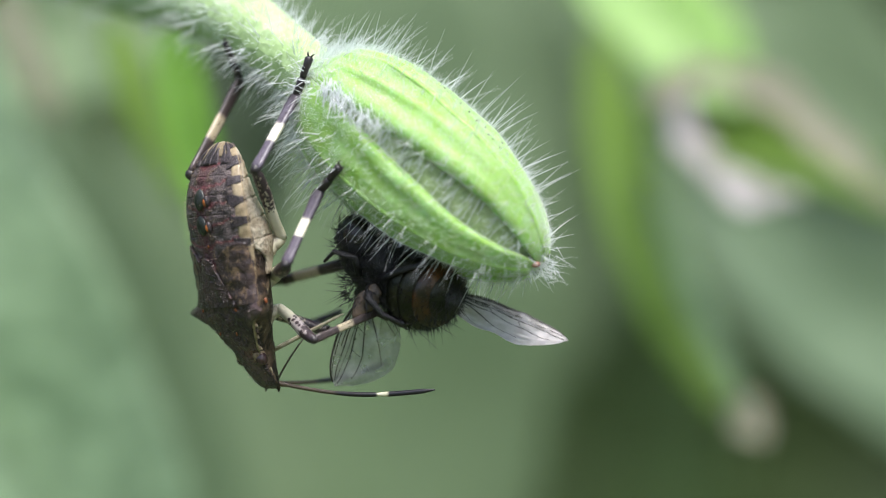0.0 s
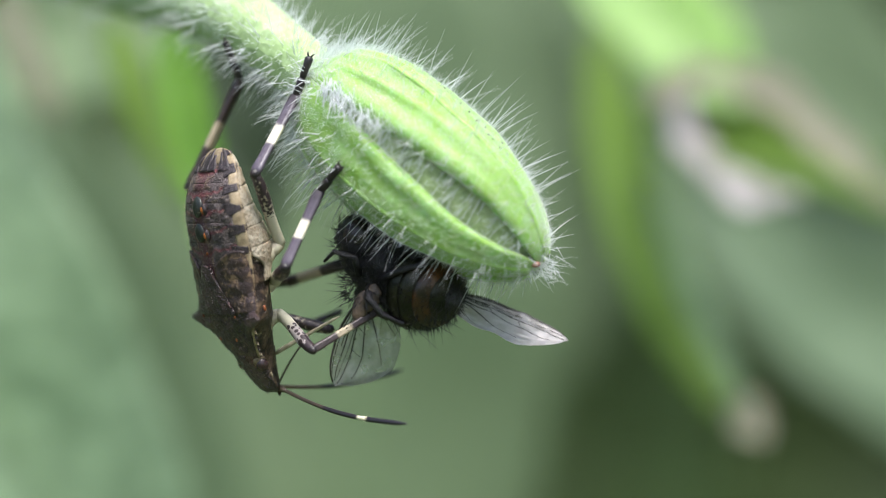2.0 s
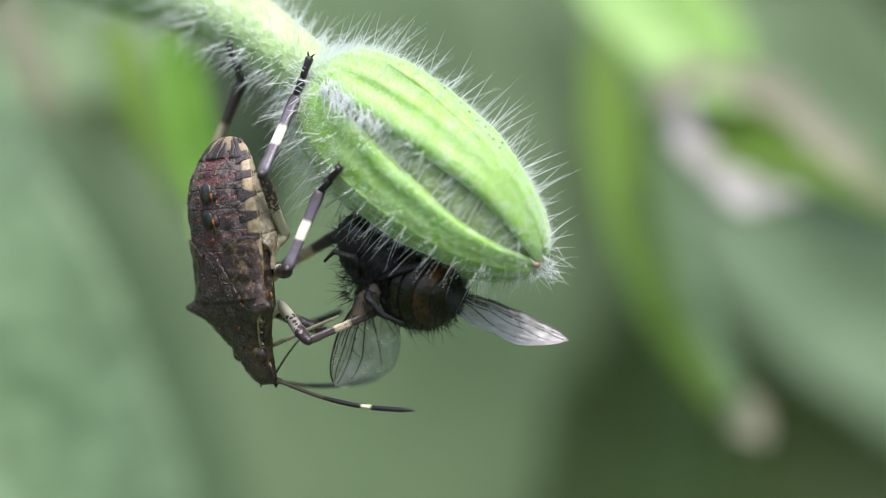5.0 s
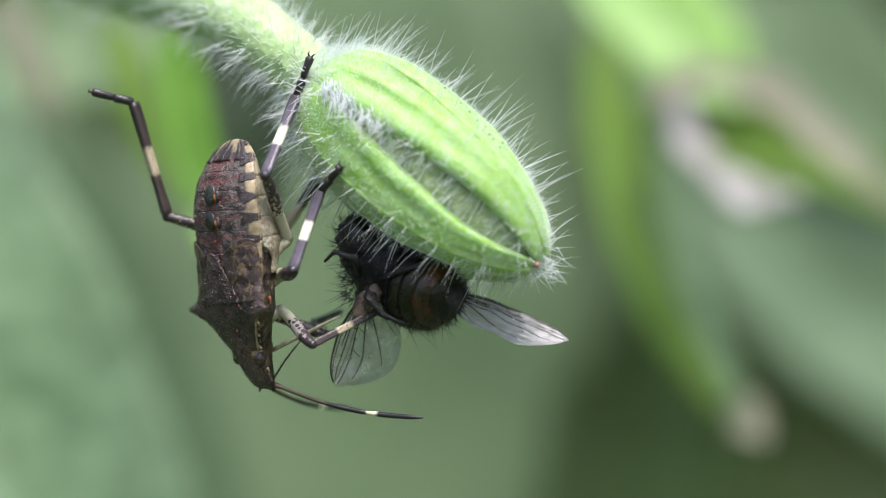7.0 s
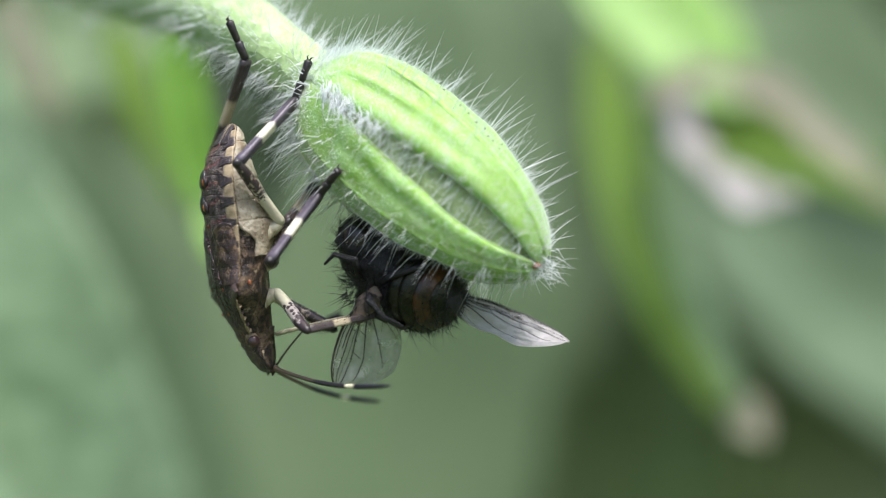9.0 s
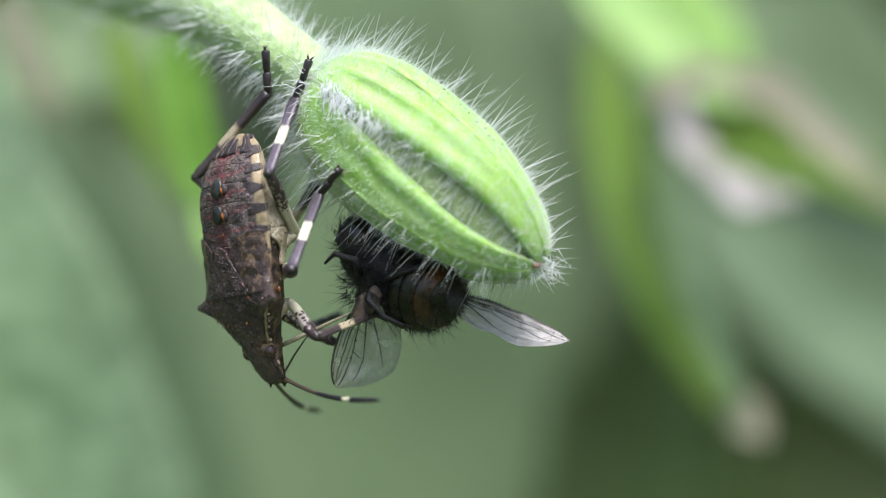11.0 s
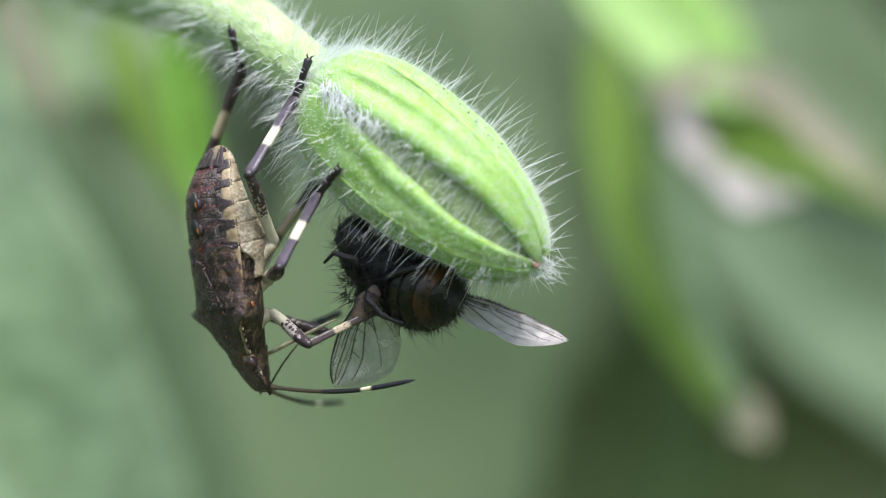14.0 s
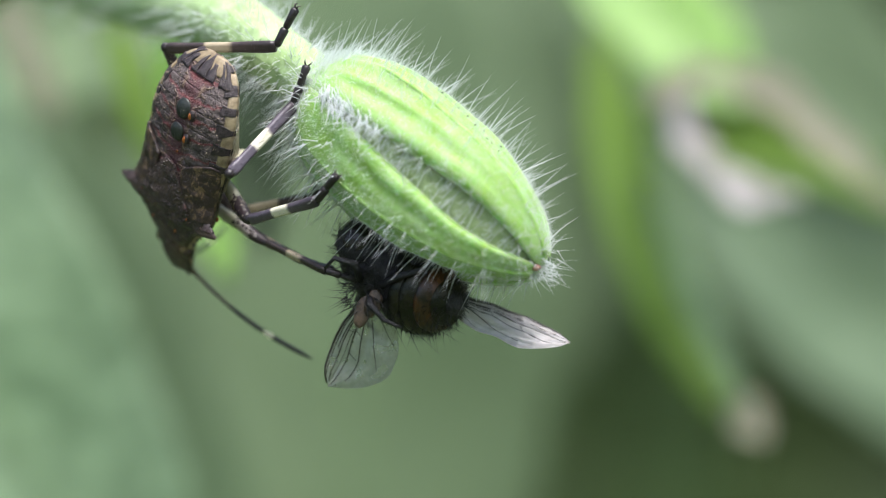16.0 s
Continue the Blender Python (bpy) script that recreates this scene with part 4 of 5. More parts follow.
def pit(x, y, fine, depth):
    """Small round punctures all over the shields."""
    d = noise.voronoi((x * fine, y * fine, 0.5))[0][0]
    return depth * math.exp(-(d / 0.32) ** 2)


def over(x0, x1, a0, a1, arch=0.0, rough=0.0, seed=0.0):
    """A stretch of the back, its far end bowed by arch."""
    def surface(u, v):
        a = a0 + (a1 - a0) * v
        x = x0 + (x1 - x0) * u + arch * (1 - a * a)
        p = back_of(max(-6.19, min(6.24, x)), a)
        return p + Vector((0, 0, rough * noise.noise((x * 2.4, p.y * 2.4, seed)) + rough * 0.4 * noise.noise((x * 7, p.y * 7, seed))))
    return surface


def under(x0, x1, a0, a1, rough=0.0):
    def surface(u, v):
        a = a1 + (a0 - a1) * v
        x = x0 + (x1 - x0) * u
        p = under_of(x, a)
        return p - Vector((0, 0, rough * noise.noise((x * 2, p.y * 2, 7.0))))
    return surface


HIPS = {"hind": (-1.0, 1.55, -1.3), "middle": (0.75, 1.2, -0.65), "fore": (2.35, 1.05, -0.55)}
LEGS = {("hind", 1): (4.3, 4.9, 2.2, 0.36), ("hind", -1): (4.6, 6.0, 2.2, 0.36), ("middle", 1): (3.2, 4.25, 2.0, 0.36), ("middle", -1): (3.4, 4.6, 2.0, 0.37),
        ("fore", 1): (3.5, 3.95, 1.7, 0.31), ("fore", -1): (3.75, 3.8, 1.7, 0.31)}
FEELER = 8.0


def make_bug():
    bug = new("stink_bug")
    # inner body, on which the plates lie
    xs = np.linspace(-6.18, 6.22, 60)
    sides = 28
    verts, faces = [], []
    for x in xs:
        for k in range(sides):
            a = 2 * k / sides
            if a <= 1:
                p = back_of(x, 1 - 2 * a)
            else:
                p = under_of(x, -1 + 2 * (a - 1))
            c = Vector((x, 0, EDGE(x)))
            verts.append(c + (p - c) * 0.965)
    for i in range(len(xs) - 1):
        for k in range(sides):
            j = (k + 1) % sides
            faces.append((i * sides + k, (i + 1) * sides + k, (i + 1) * sides + j, i * sides + j))
    faces.append(tuple(range(sides)))
    faces.append(tuple((len(xs) - 1) * sides + k for k in range(sides - 1, -1, -1)))
    part("body", (verts, faces), M_SIDE, bug, "speckled brown underside of the body")

    # abdomen: back plates, margin plates, belly plates
    joints = (-6.12, -5.35, -4.55, -3.65, -2.7, -1.7, -0.6, 0.6)
    for i in range(len(joints) - 1):
        a, b = joints[i], joints[i + 1]
        part("back_plate", plate(over(a, b - 0.005, -0.86, 0.86, -0.26 if i else 0.0, 0.09, 0.0), 16, 72, 0.05, 0.12, 0.008), M_BACK, bug, "wrinkled, dull red and brown back plate")
    rim_joints = (-6.16, -5.85, -5.15, -4.3, -3.35, -2.35, -1.3, -0.2, 0.7)
    for side in (1, -1):
        for i in range(len(rim_joints) - 1):
            a, b = rim_joints[i], rim_joints[i + 1]

            def rim_at(x, f, side=side):
                p = back_of(x, side * (0.76 + 0.24 * f))
                out = 0.20 * f * math.sin(math.pi * min(max((x + 6.3) / 7.3, 0), 1)) ** 0.4
                return p + Vector((-0.06 * f if x < -5.3 else 0, side * out, 0.02))

            def rim(u, v, a=a, b=b, side=side):
                return rim_at(a + (b - 0.02 - a) * (u if side > 0 else 1 - u), v)
            margin = part("margin_plate", plate(rim, 8, 8, 0.07, 0.16, 0.03), M_CREAM, bug, "yellowish margin plate with a black notch")

            def notch(u, v, a=a, b=b, side=side):
                mid = b - 0.12
                half = (0.30 - 0.14 * v + 0.08 * noise.noise((v * 3, a * 2, side))) * (0.8 + 0.5 * abs(noise.noise((a * 3, side, 0.3)))) * (1 if a > -5.9 else 0.6)
                x = max(-6.18, min(0.68, mid + half * (2 * (u if side > 0 else 1 - u) - 1)))
                return rim_at(x, -0.45 + 1.47 * v)
            part("notch", plate(notch, 14, 14, 0.095, 0.20, 0.0), M_NOTCH, margin)
    # ochre tail plate with dark bars that fan out
    def tail(u, v):
        a = 0.84 - 1.68 * v
        return back_of(-5.62 - 0.57 * u + 0.22 * a * a * (1 - u), a) + Vector((-0.06 * u, 0, 0.02))
    tail_ob = part("tail_plate", plate(tail, 10, 40, 0.075, 0.15, 0.02), M_CREAM, bug, "ochre tail plate with dark bars")
    for i in range(7):
        a = -0.70 + 1.40 * i / 6 + 0.04 * math.sin(i * 4.1)

        def finger(u, v, a=a, i=i):
            aa = a - (0.066 + 0.022 * math.sin(i * 2.3)) * (2 * v - 1) * (1.7 - 0.9 * u + 0.25 * math.sin(9 * u + i))
            return back_of(-5.30 + 0.2 * a * a - (0.88 - 0.13 * (i * 5 % 3)) * u, aa) + Vector((-0.07 * u, 0, 0.02))
        part("bar", plate(finger, 10, 5, 0.11, 0.16, 0.02), M_NOTCH, tail_ob, "dark bar at the tail")

    def belly(u, v):
        x = -6.1 + 6.5 * u
        side = 0.99 - 0.30 * smooth_step(x, -1.3, -0.2)
        p = under(-6.1, 0.4, -side, side, 0.06)(u, v)
        dent = sum(math.exp(-((x - j) / 0.05) ** 2) for j in (-5.3, -4.4, -3.4, -2.4, -1.4))
        return p + Vector((0, 0, 0.09 * dent))
    part("belly", plate(belly, 150, 40, 0.04, 0.1, 0.02), M_BELLY, bug, "cream belly mottled with brown, ringed by shallow grooves")

    # two dark gland plates on the back, an orange spot at each side of them
    for x, size in ((-3.70, 0.44), (-2.45, 0.40)):
        def gland(u, v, x=x, size=size):
            r, w = u, 2 * math.pi * v
            q = back_of(x + size * 0.95 * r * math.cos(w) - 0.05, (0.06 + size * 0.95 * r * math.sin(w) * 0.85) / WIDE(x) / 1.45)
            return q + Vector((0, 0, 0.09 * (1 - r ** 4)))
        plate_ob = part("gland_plate", plate(gland, 8, 24, 0.16, 0.20), M_PLATE, bug, "glossy dark gland plate")
        part("spot_rim", ball(back_of(x, 0.185) + Vector((0.06, 0.0, 0.12)), (0.30, 0.20, 0.14), 8, 12), M_NOTCH, plate_ob, "black rim round the orange spot")
        part("orange_spot", ball(back_of(x, 0.175) + Vector((0.08, 0.0, 0.19)), (0.20, 0.12, 0.11), 8, 10), M_ORANGE, plate_ob, "small orange spot")
    p = back_of(-1.45, 0.06)
    part("orange_spot", ball(p + Vector((0, 0, 0.06)), (0.09, 0.09, 0.06), 6, 8), M_ORANGE_DULL, bug, "small orange spot")

    # wing pads, scutellum, pronotum
    for s in (1, -1):
        def pad(u, v, s=s):
            vv = v if s > 0 else 1 - v
            inner = 0.30 - 0.10 * u
            outer = 0.985 - 0.10 * u ** 3
            a = inner + (outer - inner) * vv
            tip = -1.25 - 0.35 * math.sin(math.pi * vv) + 0.5 * (1 - vv) - 0.15 * vv
            x = 1.6 + (tip - 1.6) * u
            q = back_of(x, s * a)
            return q + Vector((0, s * 0.05 * vv, 0.03 + 0.02 * u + 0.07 * noise.noise((x * 2, q.y * 2, 5.0)) - pit(x, q.y, 4.5, 0.03)))
        pad_geo = plate(pad, 44, 36, 0.02, 0.14, 0.04)
        pad_geo = (pad_geo[0], [f[::-1] for f in pad_geo[1]])
        pad_ob = part("wing_pad", pad_geo, M_PAD, bug, "dark brown wing pad marbled with tan")
        edge = [back_of(x, s * 0.99) + Vector((0, s * 0.10, 0.10)) for x in np.linspace(1.3, -1.3, 14)]
        part("pad_edge", tube(edge, [0.06 + 0.06 * math.sin(math.pi * (i + 2) / 17) for i in range(14)], 6), M_FLECK, pad_ob, "pale outer edge")

    def shield(u, v):
        a = (2 * v - 1)
        x = 1.6 - (2.5 * u) * (1 - 0.15 * a * a)
        half = 0.46 * (1 - 0.72 * u ** 1.1)
        q = back_of(x, a * half)
        return q + Vector((0, 0, 0.10 + 0.10 * noise.noise((x * 2, q.y * 2, 1.0)) - pit(x, q.y, 4.0, 0.05)))
    geo = plate(shield, 44, 40, 0.02, 0.15, 0.04)
    part("scutellum", (geo[0], [f[::-1] for f in geo[1]]), M_SHELL, bug, "dark pitted triangular shield")

    def collar(u, v):
        a = 2 * v - 1
        x = 1.15 + 2.95 * u - 0.18 * math.cos(a * math.pi / 2) * (1 - u)
        q = back_of(x, a)
        horn = math.exp(-((x - 2.0) / 0.46) ** 2) * max(0.0, abs(a) - 0.55) / 0.45
        bumps = 0.10 * noise.noise((x * 1.8, q.y * 1.8, 2.0)) + 0.04 * noise.noise((x * 6, q.y * 6, 2.0)) - pit(x, q.y, 4.0, 0.06)
        out = 0.84 * horn ** 1.5
        return q + Vector((-0.10 * horn, math.copysign(out, a), 0.03 + 0.09 * smooth_step(u, 0.0, 0.16) + bumps * (0.35 + 0.65 * smooth_step(u, 0.0, 0.12)) + 0.22 * horn - 0.05 * u))
    part("pronotum", plate(collar, 52, 96, 0.02, 0.18, 0.04), M_SHELL, bug, "dark pitted neck shield with pointed shoulders")
    for s in (1, -1):
        for i in range(5):
            x = 2.65 + 0.32 * i
            q = back_of(x, s * 0.98)
            part("tooth", tube([q + Vector((0, 0, 0.05)), q + Vector((0.05, s * 0.16, 0.07)), q + Vector((0.10, s * 0.30, 0.10))], (0.11, 0.07, 0.012), 6), M_CREAM if i % 2 == 0 else M_SHELL, bug, "small tooth on the shoulder edge")
        stripe = [back_of(x, s * 0.93) + Vector((0, s * 0.06, 0.10)) for x in np.linspace(2.3, 4.15, 10)]
        part("pale_line", tube(stripe, [0.02, 0.06, 0.08, 0.05, 0.08, 0.07, 0.05, 0.08, 0.07, 0.03], 6), M_CREAM, bug, "pale line on the shoulder")
        for x, a in ((3.0, 0.30), (1.75, 0.42)):
            part("orange_spot", ball(back_of(x, s * a) + Vector((0, 0, 0.17)), (0.10, 0.065, 0.05), 6, 8), M_ORANGE_DULL, bug, "small dull orange spot")
        for x in (1.6,):
            part("orange_spot", ball(under_of(x, s * 0.80) + Vector((0, s * 0.04, 0)), (0.15, 0.06, 0.09), 6, 8), M_ORANGE_DULL, bug, "dull orange spot on the flank")

    # head
    def cap(u, v):
        a = 2 * v - 1
        x = 3.95 + 2.25 * u
        q = back_of(x, a * 0.98)
        lobe = 0.08 * math.cos(a * math.pi * 1.5) * u
        return q + Vector((0, 0, 0.07 + lobe + 0.07 * noise.noise((x * 3, q.y * 3, 3.0)) - pit(x, q.y, 5.0, 0.04)))
    head = part("head", plate(cap, 36, 40, 0.02, 0.2, 0.04), M_SHELL, bug, "dark brown head with a pale streak")
    chin = [Vector((4.0, 0, 0.45)), Vector((4.6, 0, 0.42)), Vector((5.4, 0, 0.28)), Vector((6.1, 0, 0.18))]
    part("chin", tube(chin, (0.80, 0.68, 0.48, 0.2), 14), M_SIDE, head, "speckled underside of the head")
    for s in (1, -1):
        part("eye", ball((4.52, s * 0.98, 1.00), (0.36, 0.28, 0.31), 12, 16), M_EYE, head, "round dark red-brown eye")
        part("socket", ball((4.30, s * 0.86, 1.02), (0.36, 0.30, 0.36), 8, 12), M_FLECK, head, "pale eye rim")
        part("cheek", tube([(4.95, s * 0.78, 0.86), (5.5, s * 0.62, 0.62), (6.15, s * 0.28, 0.30)], (0.20, 0.22, 0.08), 8), M_CHEEK, head, "shiny reddish brown cheek lobe")
        part("tooth", tube([(5.0, s * 0.80, 0.62), (5.15, s * 1.0, 0.62), (5.3, s * 1.15, 0.65)], (0.12, 0.07, 0.01), 6), M_CREAM, head, "small pale tooth before the eye")
        part("feeler_root", ball((5.8, s * 0.45, 0.22), (0.22, 0.16, 0.16), 8, 10), M_CREAM, head, "pale root of the feeler")
        for kind, hip in HIPS.items():
            x, y, z = hip
            part("hip", tube([(x + 0.35, s * (y - 0.40), z + 1.05), (x + 0.20, s * (y - 0.22), z + 0.60), (x + 0.05, s * (y - 0.05), z + 0.18), (x - 0.03, s * (y + 0.02), z - 0.06)], (0.46, 0.42, 0.33, 0.22), 14), M_HIP, bug, "cream hip joint")
            part("breast_plate", ball((x + 0.25, s * (y + 0.02), z + 0.74), (0.46, 0.24, 0.30), 8, 12), M_HIP, bug, "cream and brown breast plate")
    bristle = []
    rng = random.Random(3)
    for i in range(420):
        x, a = rng.uniform(-6.1, 5.9), rng.uniform(-1, 1)
        q = back_of(x, a) + Vector((0, 0, 0.1))
        bristle.append((q, (rng.gauss(-0.3, 0.3), a * 0.8 + rng.gauss(0, 0.2), 1), rng.uniform(0.08, 0.24), 0.012, (0, 0, 0), 3, 1))
    part("bristles", hairs_of(bristle), M_CREAM, bug, "sparse short bristles", kind="stuff")
    return tagged(bug, "mottled brown stink bug with banded legs, clinging head down", "insect")


bug = make_bug()


def leg_parts(kind, side):
    """Thigh, shin and foot, each along its own x."""
    thigh, shin, foot, thick = LEGS[kind, side]
    rng = random.Random(kind + str(side))
    pale = {"hind": 0.45, "middle": 0.45, "fore": 0.34 if side == 1 else 0.2}[kind]
    xs = np.linspace(0, 1, 22)
    shape = curve_of((0, 0.85), (0.1, 0.88), (0.35, 0.92), (0.7, 1.0), (0.88, 0.9), (1.0, 0.78))
    femur = part("femur", tube([(thigh * u, 0.05 * math.sin(6 * u), 0) for u in xs], [thick * (0.84 if kind == "hind" else 1.0) * shape(u) * (1 + 0.05 * rng.uniform(-1, 1)) for u in xs], 12), femur_paint("speckled_thigh", thigh, pale, kind == "fore" and side == 1), bug, "cream thigh, speckled dark towards the knee")
    part("knee", ball((thigh, 0, 0), (thick * 0.80, thick * 0.74, thick * 0.74), 8, 12), M_TARSUS, femur, "dark knee")
    shape2 = curve_of((0, 0.62), (0.06, 0.85), (0.2, 0.74), (0.6, 0.74), (0.9, 0.86), (1.0, 0.80))
    slim = 0.82 if kind == "fore" else 1.0
    band = (0.22, 0.62) if (kind, side) == ("middle", -1) else (0.36, 0.60)
    tibia = part("tibia", tube([(shin * u, 0, 0) for u in xs], [thick * slim * shape2(u) for u in xs], 18, 0.9, 0.16), tibia_paint("banded_shin", shin, *band, kind == "fore" or side == -1), bug, "dark shin with a cream band")
    coat = []
    for i in range(150):
        u, w = rng.uniform(0.02, 0.98), rng.uniform(0, 2 * math.pi)
        n = Vector((0.55, math.cos(w), math.sin(w)))
        coat.append((Vector((shin * u, 0, 0)) + Vector((0, n.y, n.z)) * thick * 0.6, n, rng.uniform(0.12, 0.28), 0.012, (0, 0, 0), 3, 1))
    part("bristles", hairs_of(coat), M_STYLET, tibia, kind="stuff")
    t = thick * 0.62
    a = tube([(foot * u, 0, 0) for u in (0, 0.05, 0.2, 0.42, 0.47)], (t * 0.7, t, t * 0.95, t * 1.05, t * 0.6), 10)
    tarsus = part("tarsus", a, M_TARSUS, bug, "black jointed foot with two claws")
    part("last_joint", tube([(foot * u, 0, 0) for u in (0.45, 0.52, 0.75, 0.93, 0.97)], (t * 0.6, t * 0.85, t * 0.9, t * 1.0, t * 0.6), 10), M_TARSUS, tarsus)
    for s in (1, -1):
        part("claw", tube([(foot * 0.95, s * 0.05, 0), (foot * 0.95 + 0.18, s * 0.16, 0.05), (foot * 0.95 + 0.28, s * 0.2, -0.10)], (0.055, 0.045, 0.01), 6), M_STYLET, tarsus)
    return femur, tibia, tarsus


def feeler_part(side):
    knots = curve_of((0, 0.13), (0.05, 0.15), (0.06, 0.10), (0.38, 0.10), (0.39, 0.12), (0.40, 0.09), (0.42, 0.12), (0.62, 0.125), (0.64, 0.09), (0.66, 0.10), (0.71, 0.13), (0.9, 0.125), (1.0, 0.04))
    us = np.linspace(0, 1, 60)
    pts = [(FEELER * u, 0, -0.40 * math.sin(math.pi * u)) for u in us]
    ob = part("feeler", tube(pts, [knots(u) for u in us], 9), antenna_paint("banded_feeler", FEELER), bug, "thin jointed feeler, black with one cream band")
    return ob


LEG_PARTS = {(kind, side): leg_parts(kind, side) for kind in HIPS for side in (1, -1)}
FEELERS = {side: feeler_part(side) for side in (1, -1)}
beak = part("beak", tube([(4.1 * u, 0, 0) for u in (0, 0.1, 0.5, 0.9, 1.0)], (0.10, 0.12, 0.10, 0.07, 0.03), 8), M_ROSTRUM, bug, "thin brown beak stretched out to the fly")
stylet = part("stylet", tube([(3.0 * u, 0, 0.10 * math.sin(3 * u)) for u in (0, 0.25, 0.5, 0.75, 1.0)], (0.06, 0.055, 0.05, 0.045, 0.03), 7), M_STYLET, bug, "hair-thin dark stylet")

# ---- what moves ----
TIMES, POSES, KNEES, TIPS, FAR = [], [], [], [], []


def bug_at(t, place, hind, middle, fore, feelers, far_hind):
    """The bug at t seconds: middle of its body, lean, pitch and roll; where its knees, feelers and far hind leg are seen."""
    TIMES.append(t)
    POSES.append(place)
    KNEES.append((*hind, *middle, *fore))
    TIPS.append((*feelers[0], *feelers[1]))
    FAR.append((*far_hind[0], *far_hind[1], *far_hind[2]))


bug_at(0, (-9.62, -0.36, -0.82, -12.3, 5.7, 32.9), hind=(-9.5, 4.1), middle=(-8.0, -1.1), fore=(-5.5, -4.6), feelers=((-0.4, -7.0), (-2.6, -5.6)), far_hind=((-12.5, 3.7), (-10.1, 8.4), (-10.7, 10.1)))
bug_at(0.5, (-9.72, -0.37, -0.90, -13.7, 2.3, 28.9), hind=(-9.8, 3.9), middle=(-8.2, -1.1), fore=(-6.2, -4.8), feelers=((-1.6, -8.1), (-1.3, -5.3)), far_hind=((-12.6, 3.3), (-10.1, 8.4), (-10.7, 10.2)))
bug_at(1, (-9.86, 0.51, -0.73, -13.3, 3.1, 31.1), hind=(-9.7, 4.1), middle=(-8.2, -1.0), fore=(-6.2, -4.7), feelers=((-1.6, -7.9), (-1.7, -5.4)), far_hind=((-12.8, 3.5), (-10.1, 8.4), (-10.7, 10.2)))
bug_at(1.5, (-9.82, -0.65, -0.71, -14.4, -4.9, 24.0), hind=(-10.1, 4.1), middle=(-8.5, -1.0), fore=(-6.0, -4.3), feelers=((-2.1, -6.9), (-1.4, -6.2)), far_hind=((-12.5, 3.7), (-10.1, 8.4), (-10.7, 10.1)))
bug_at(2, (-9.67, -0.04, -1.07, -13.1, 8.2, 31.0), hind=(-9.5, 4.1), middle=(-8.0, -1.3), fore=(-6.0, -5.1), feelers=((-1.8, -8.7), (-2.0, -6.0)), far_hind=((-12.6, 3.3), (-10.1, 8.4), (-10.7, 10.1)))
bug_at(2.5, (-9.45, -0.09, -1.00, -9.0, 12.6, 44.7), hind=(-8.6, 4.2), middle=(-7.5, -1.3), fore=(-5.3, -5.1), feelers=((-0.8, -8.9), (-4.0, -6.5)), far_hind=((-12.5, 3.4), (-10.1, 8.4), (-10.7, 10.1)))
bug_at(3, (-9.47, 0.13, -0.64, -9.4, 7.7, 43.6), hind=(-8.7, 4.4), middle=(-7.5, -1.0), fore=(-5.6, -4.8), feelers=((-1.0, -8.2), (-3.5, -6.4)), far_hind=((-12.7, 3.2), (-10.1, 8.4), (-10.7, 10.1)))
bug_at(3.5, (-9.86, 0.13, -0.58, -11.1, 2.4, 30.7), hind=(-9.8, 4.1), middle=(-8.1, -1.0), fore=(-6.3, -4.6), feelers=((-2.2, -7.9), (-2.5, -6.4)), far_hind=((-12.8, 3.5), (-10.1, 8.4), (-10.7, 10.1)))
bug_at(4, (-9.78, 0.60, -1.10, -12.5, 8.7, 31.0), hind=(-9.4, 3.9), middle=(-8.0, -1.4), fore=(-6.1, -5.3), feelers=((-2.0, -8.9), (-2.9, -6.2)), far_hind=((-12.6, 3.3), (-10.1, 8.4), (-10.7, 10.1)))
bug_at(4.2, (-9.03, -0.63, -1.02, -6.0, 17.5, 54.5), hind=(-7.9, 4.6), middle=(-6.7, -1.1), fore=(-5.0, -5.2), feelers=((-0.5, -9.3), (-5.6, -6.4)), far_hind=((-12.1, 3.3), (-10.0, 8.3), (-10.6, 10.2)))
bug_at(4.7, (-9.86, 0.13, -0.58, -11.1, 2.4, 30.7), hind=(-9.8, 4.1), middle=(-8.1, -1.0), fore=(-6.3, -4.6), feelers=((-2.2, -7.9), (-2.5, -6.4)), far_hind=((-12.1, 3.3), (-10.0, 8.3), (-10.6, 10.2)))
bug_at(5.2, (-9.47, 0.13, -0.64, -9.4, 7.7, 43.6), hind=(-8.7, 4.4), middle=(-7.5, -1.0), fore=(-5.6, -4.8), feelers=((-1.0, -8.2), (-3.5, -6.4)), far_hind=((-12.1, 3.3), (-10.0, 8.3), (-10.6, 10.2)))
bug_at(5.75, (-9.78, 0.60, -1.10, -12.5, 8.7, 31.0), hind=(-9.4, 3.9), middle=(-8.0, -1.4), fore=(-6.1, -5.3), feelers=((-2.0, -8.9), (-2.9, -6.2)), far_hind=((-12.1, 3.3), (-10.0, 8.3), (-10.6, 10.2)))
bug_at(6.3, (-9.81, 0.61, -0.49, -7.8, -1.3, 25.2), hind=(-10.0, 3.9), middle=(-8.4, -0.9), fore=(-6.5, -4.4), feelers=((-3.3, -8.7), (-2.4, -8.2)), far_hind=((-12.3, 2.9), (-10.0, 8.4), (-10.7, 10.2)))
bug_at(6.5, (-9.69, -0.02, -0.46, -7.4, -1.9, 17.6), hind=(-10.4, 3.8), middle=(-8.7, -0.6), fore=(-6.4, -4.3), feelers=((-3.8, -8.6), (-3.2, -8.5)), far_hind=((-12.1, 3.5), (-10.0, 8.5), (-10.7, 10.2)))
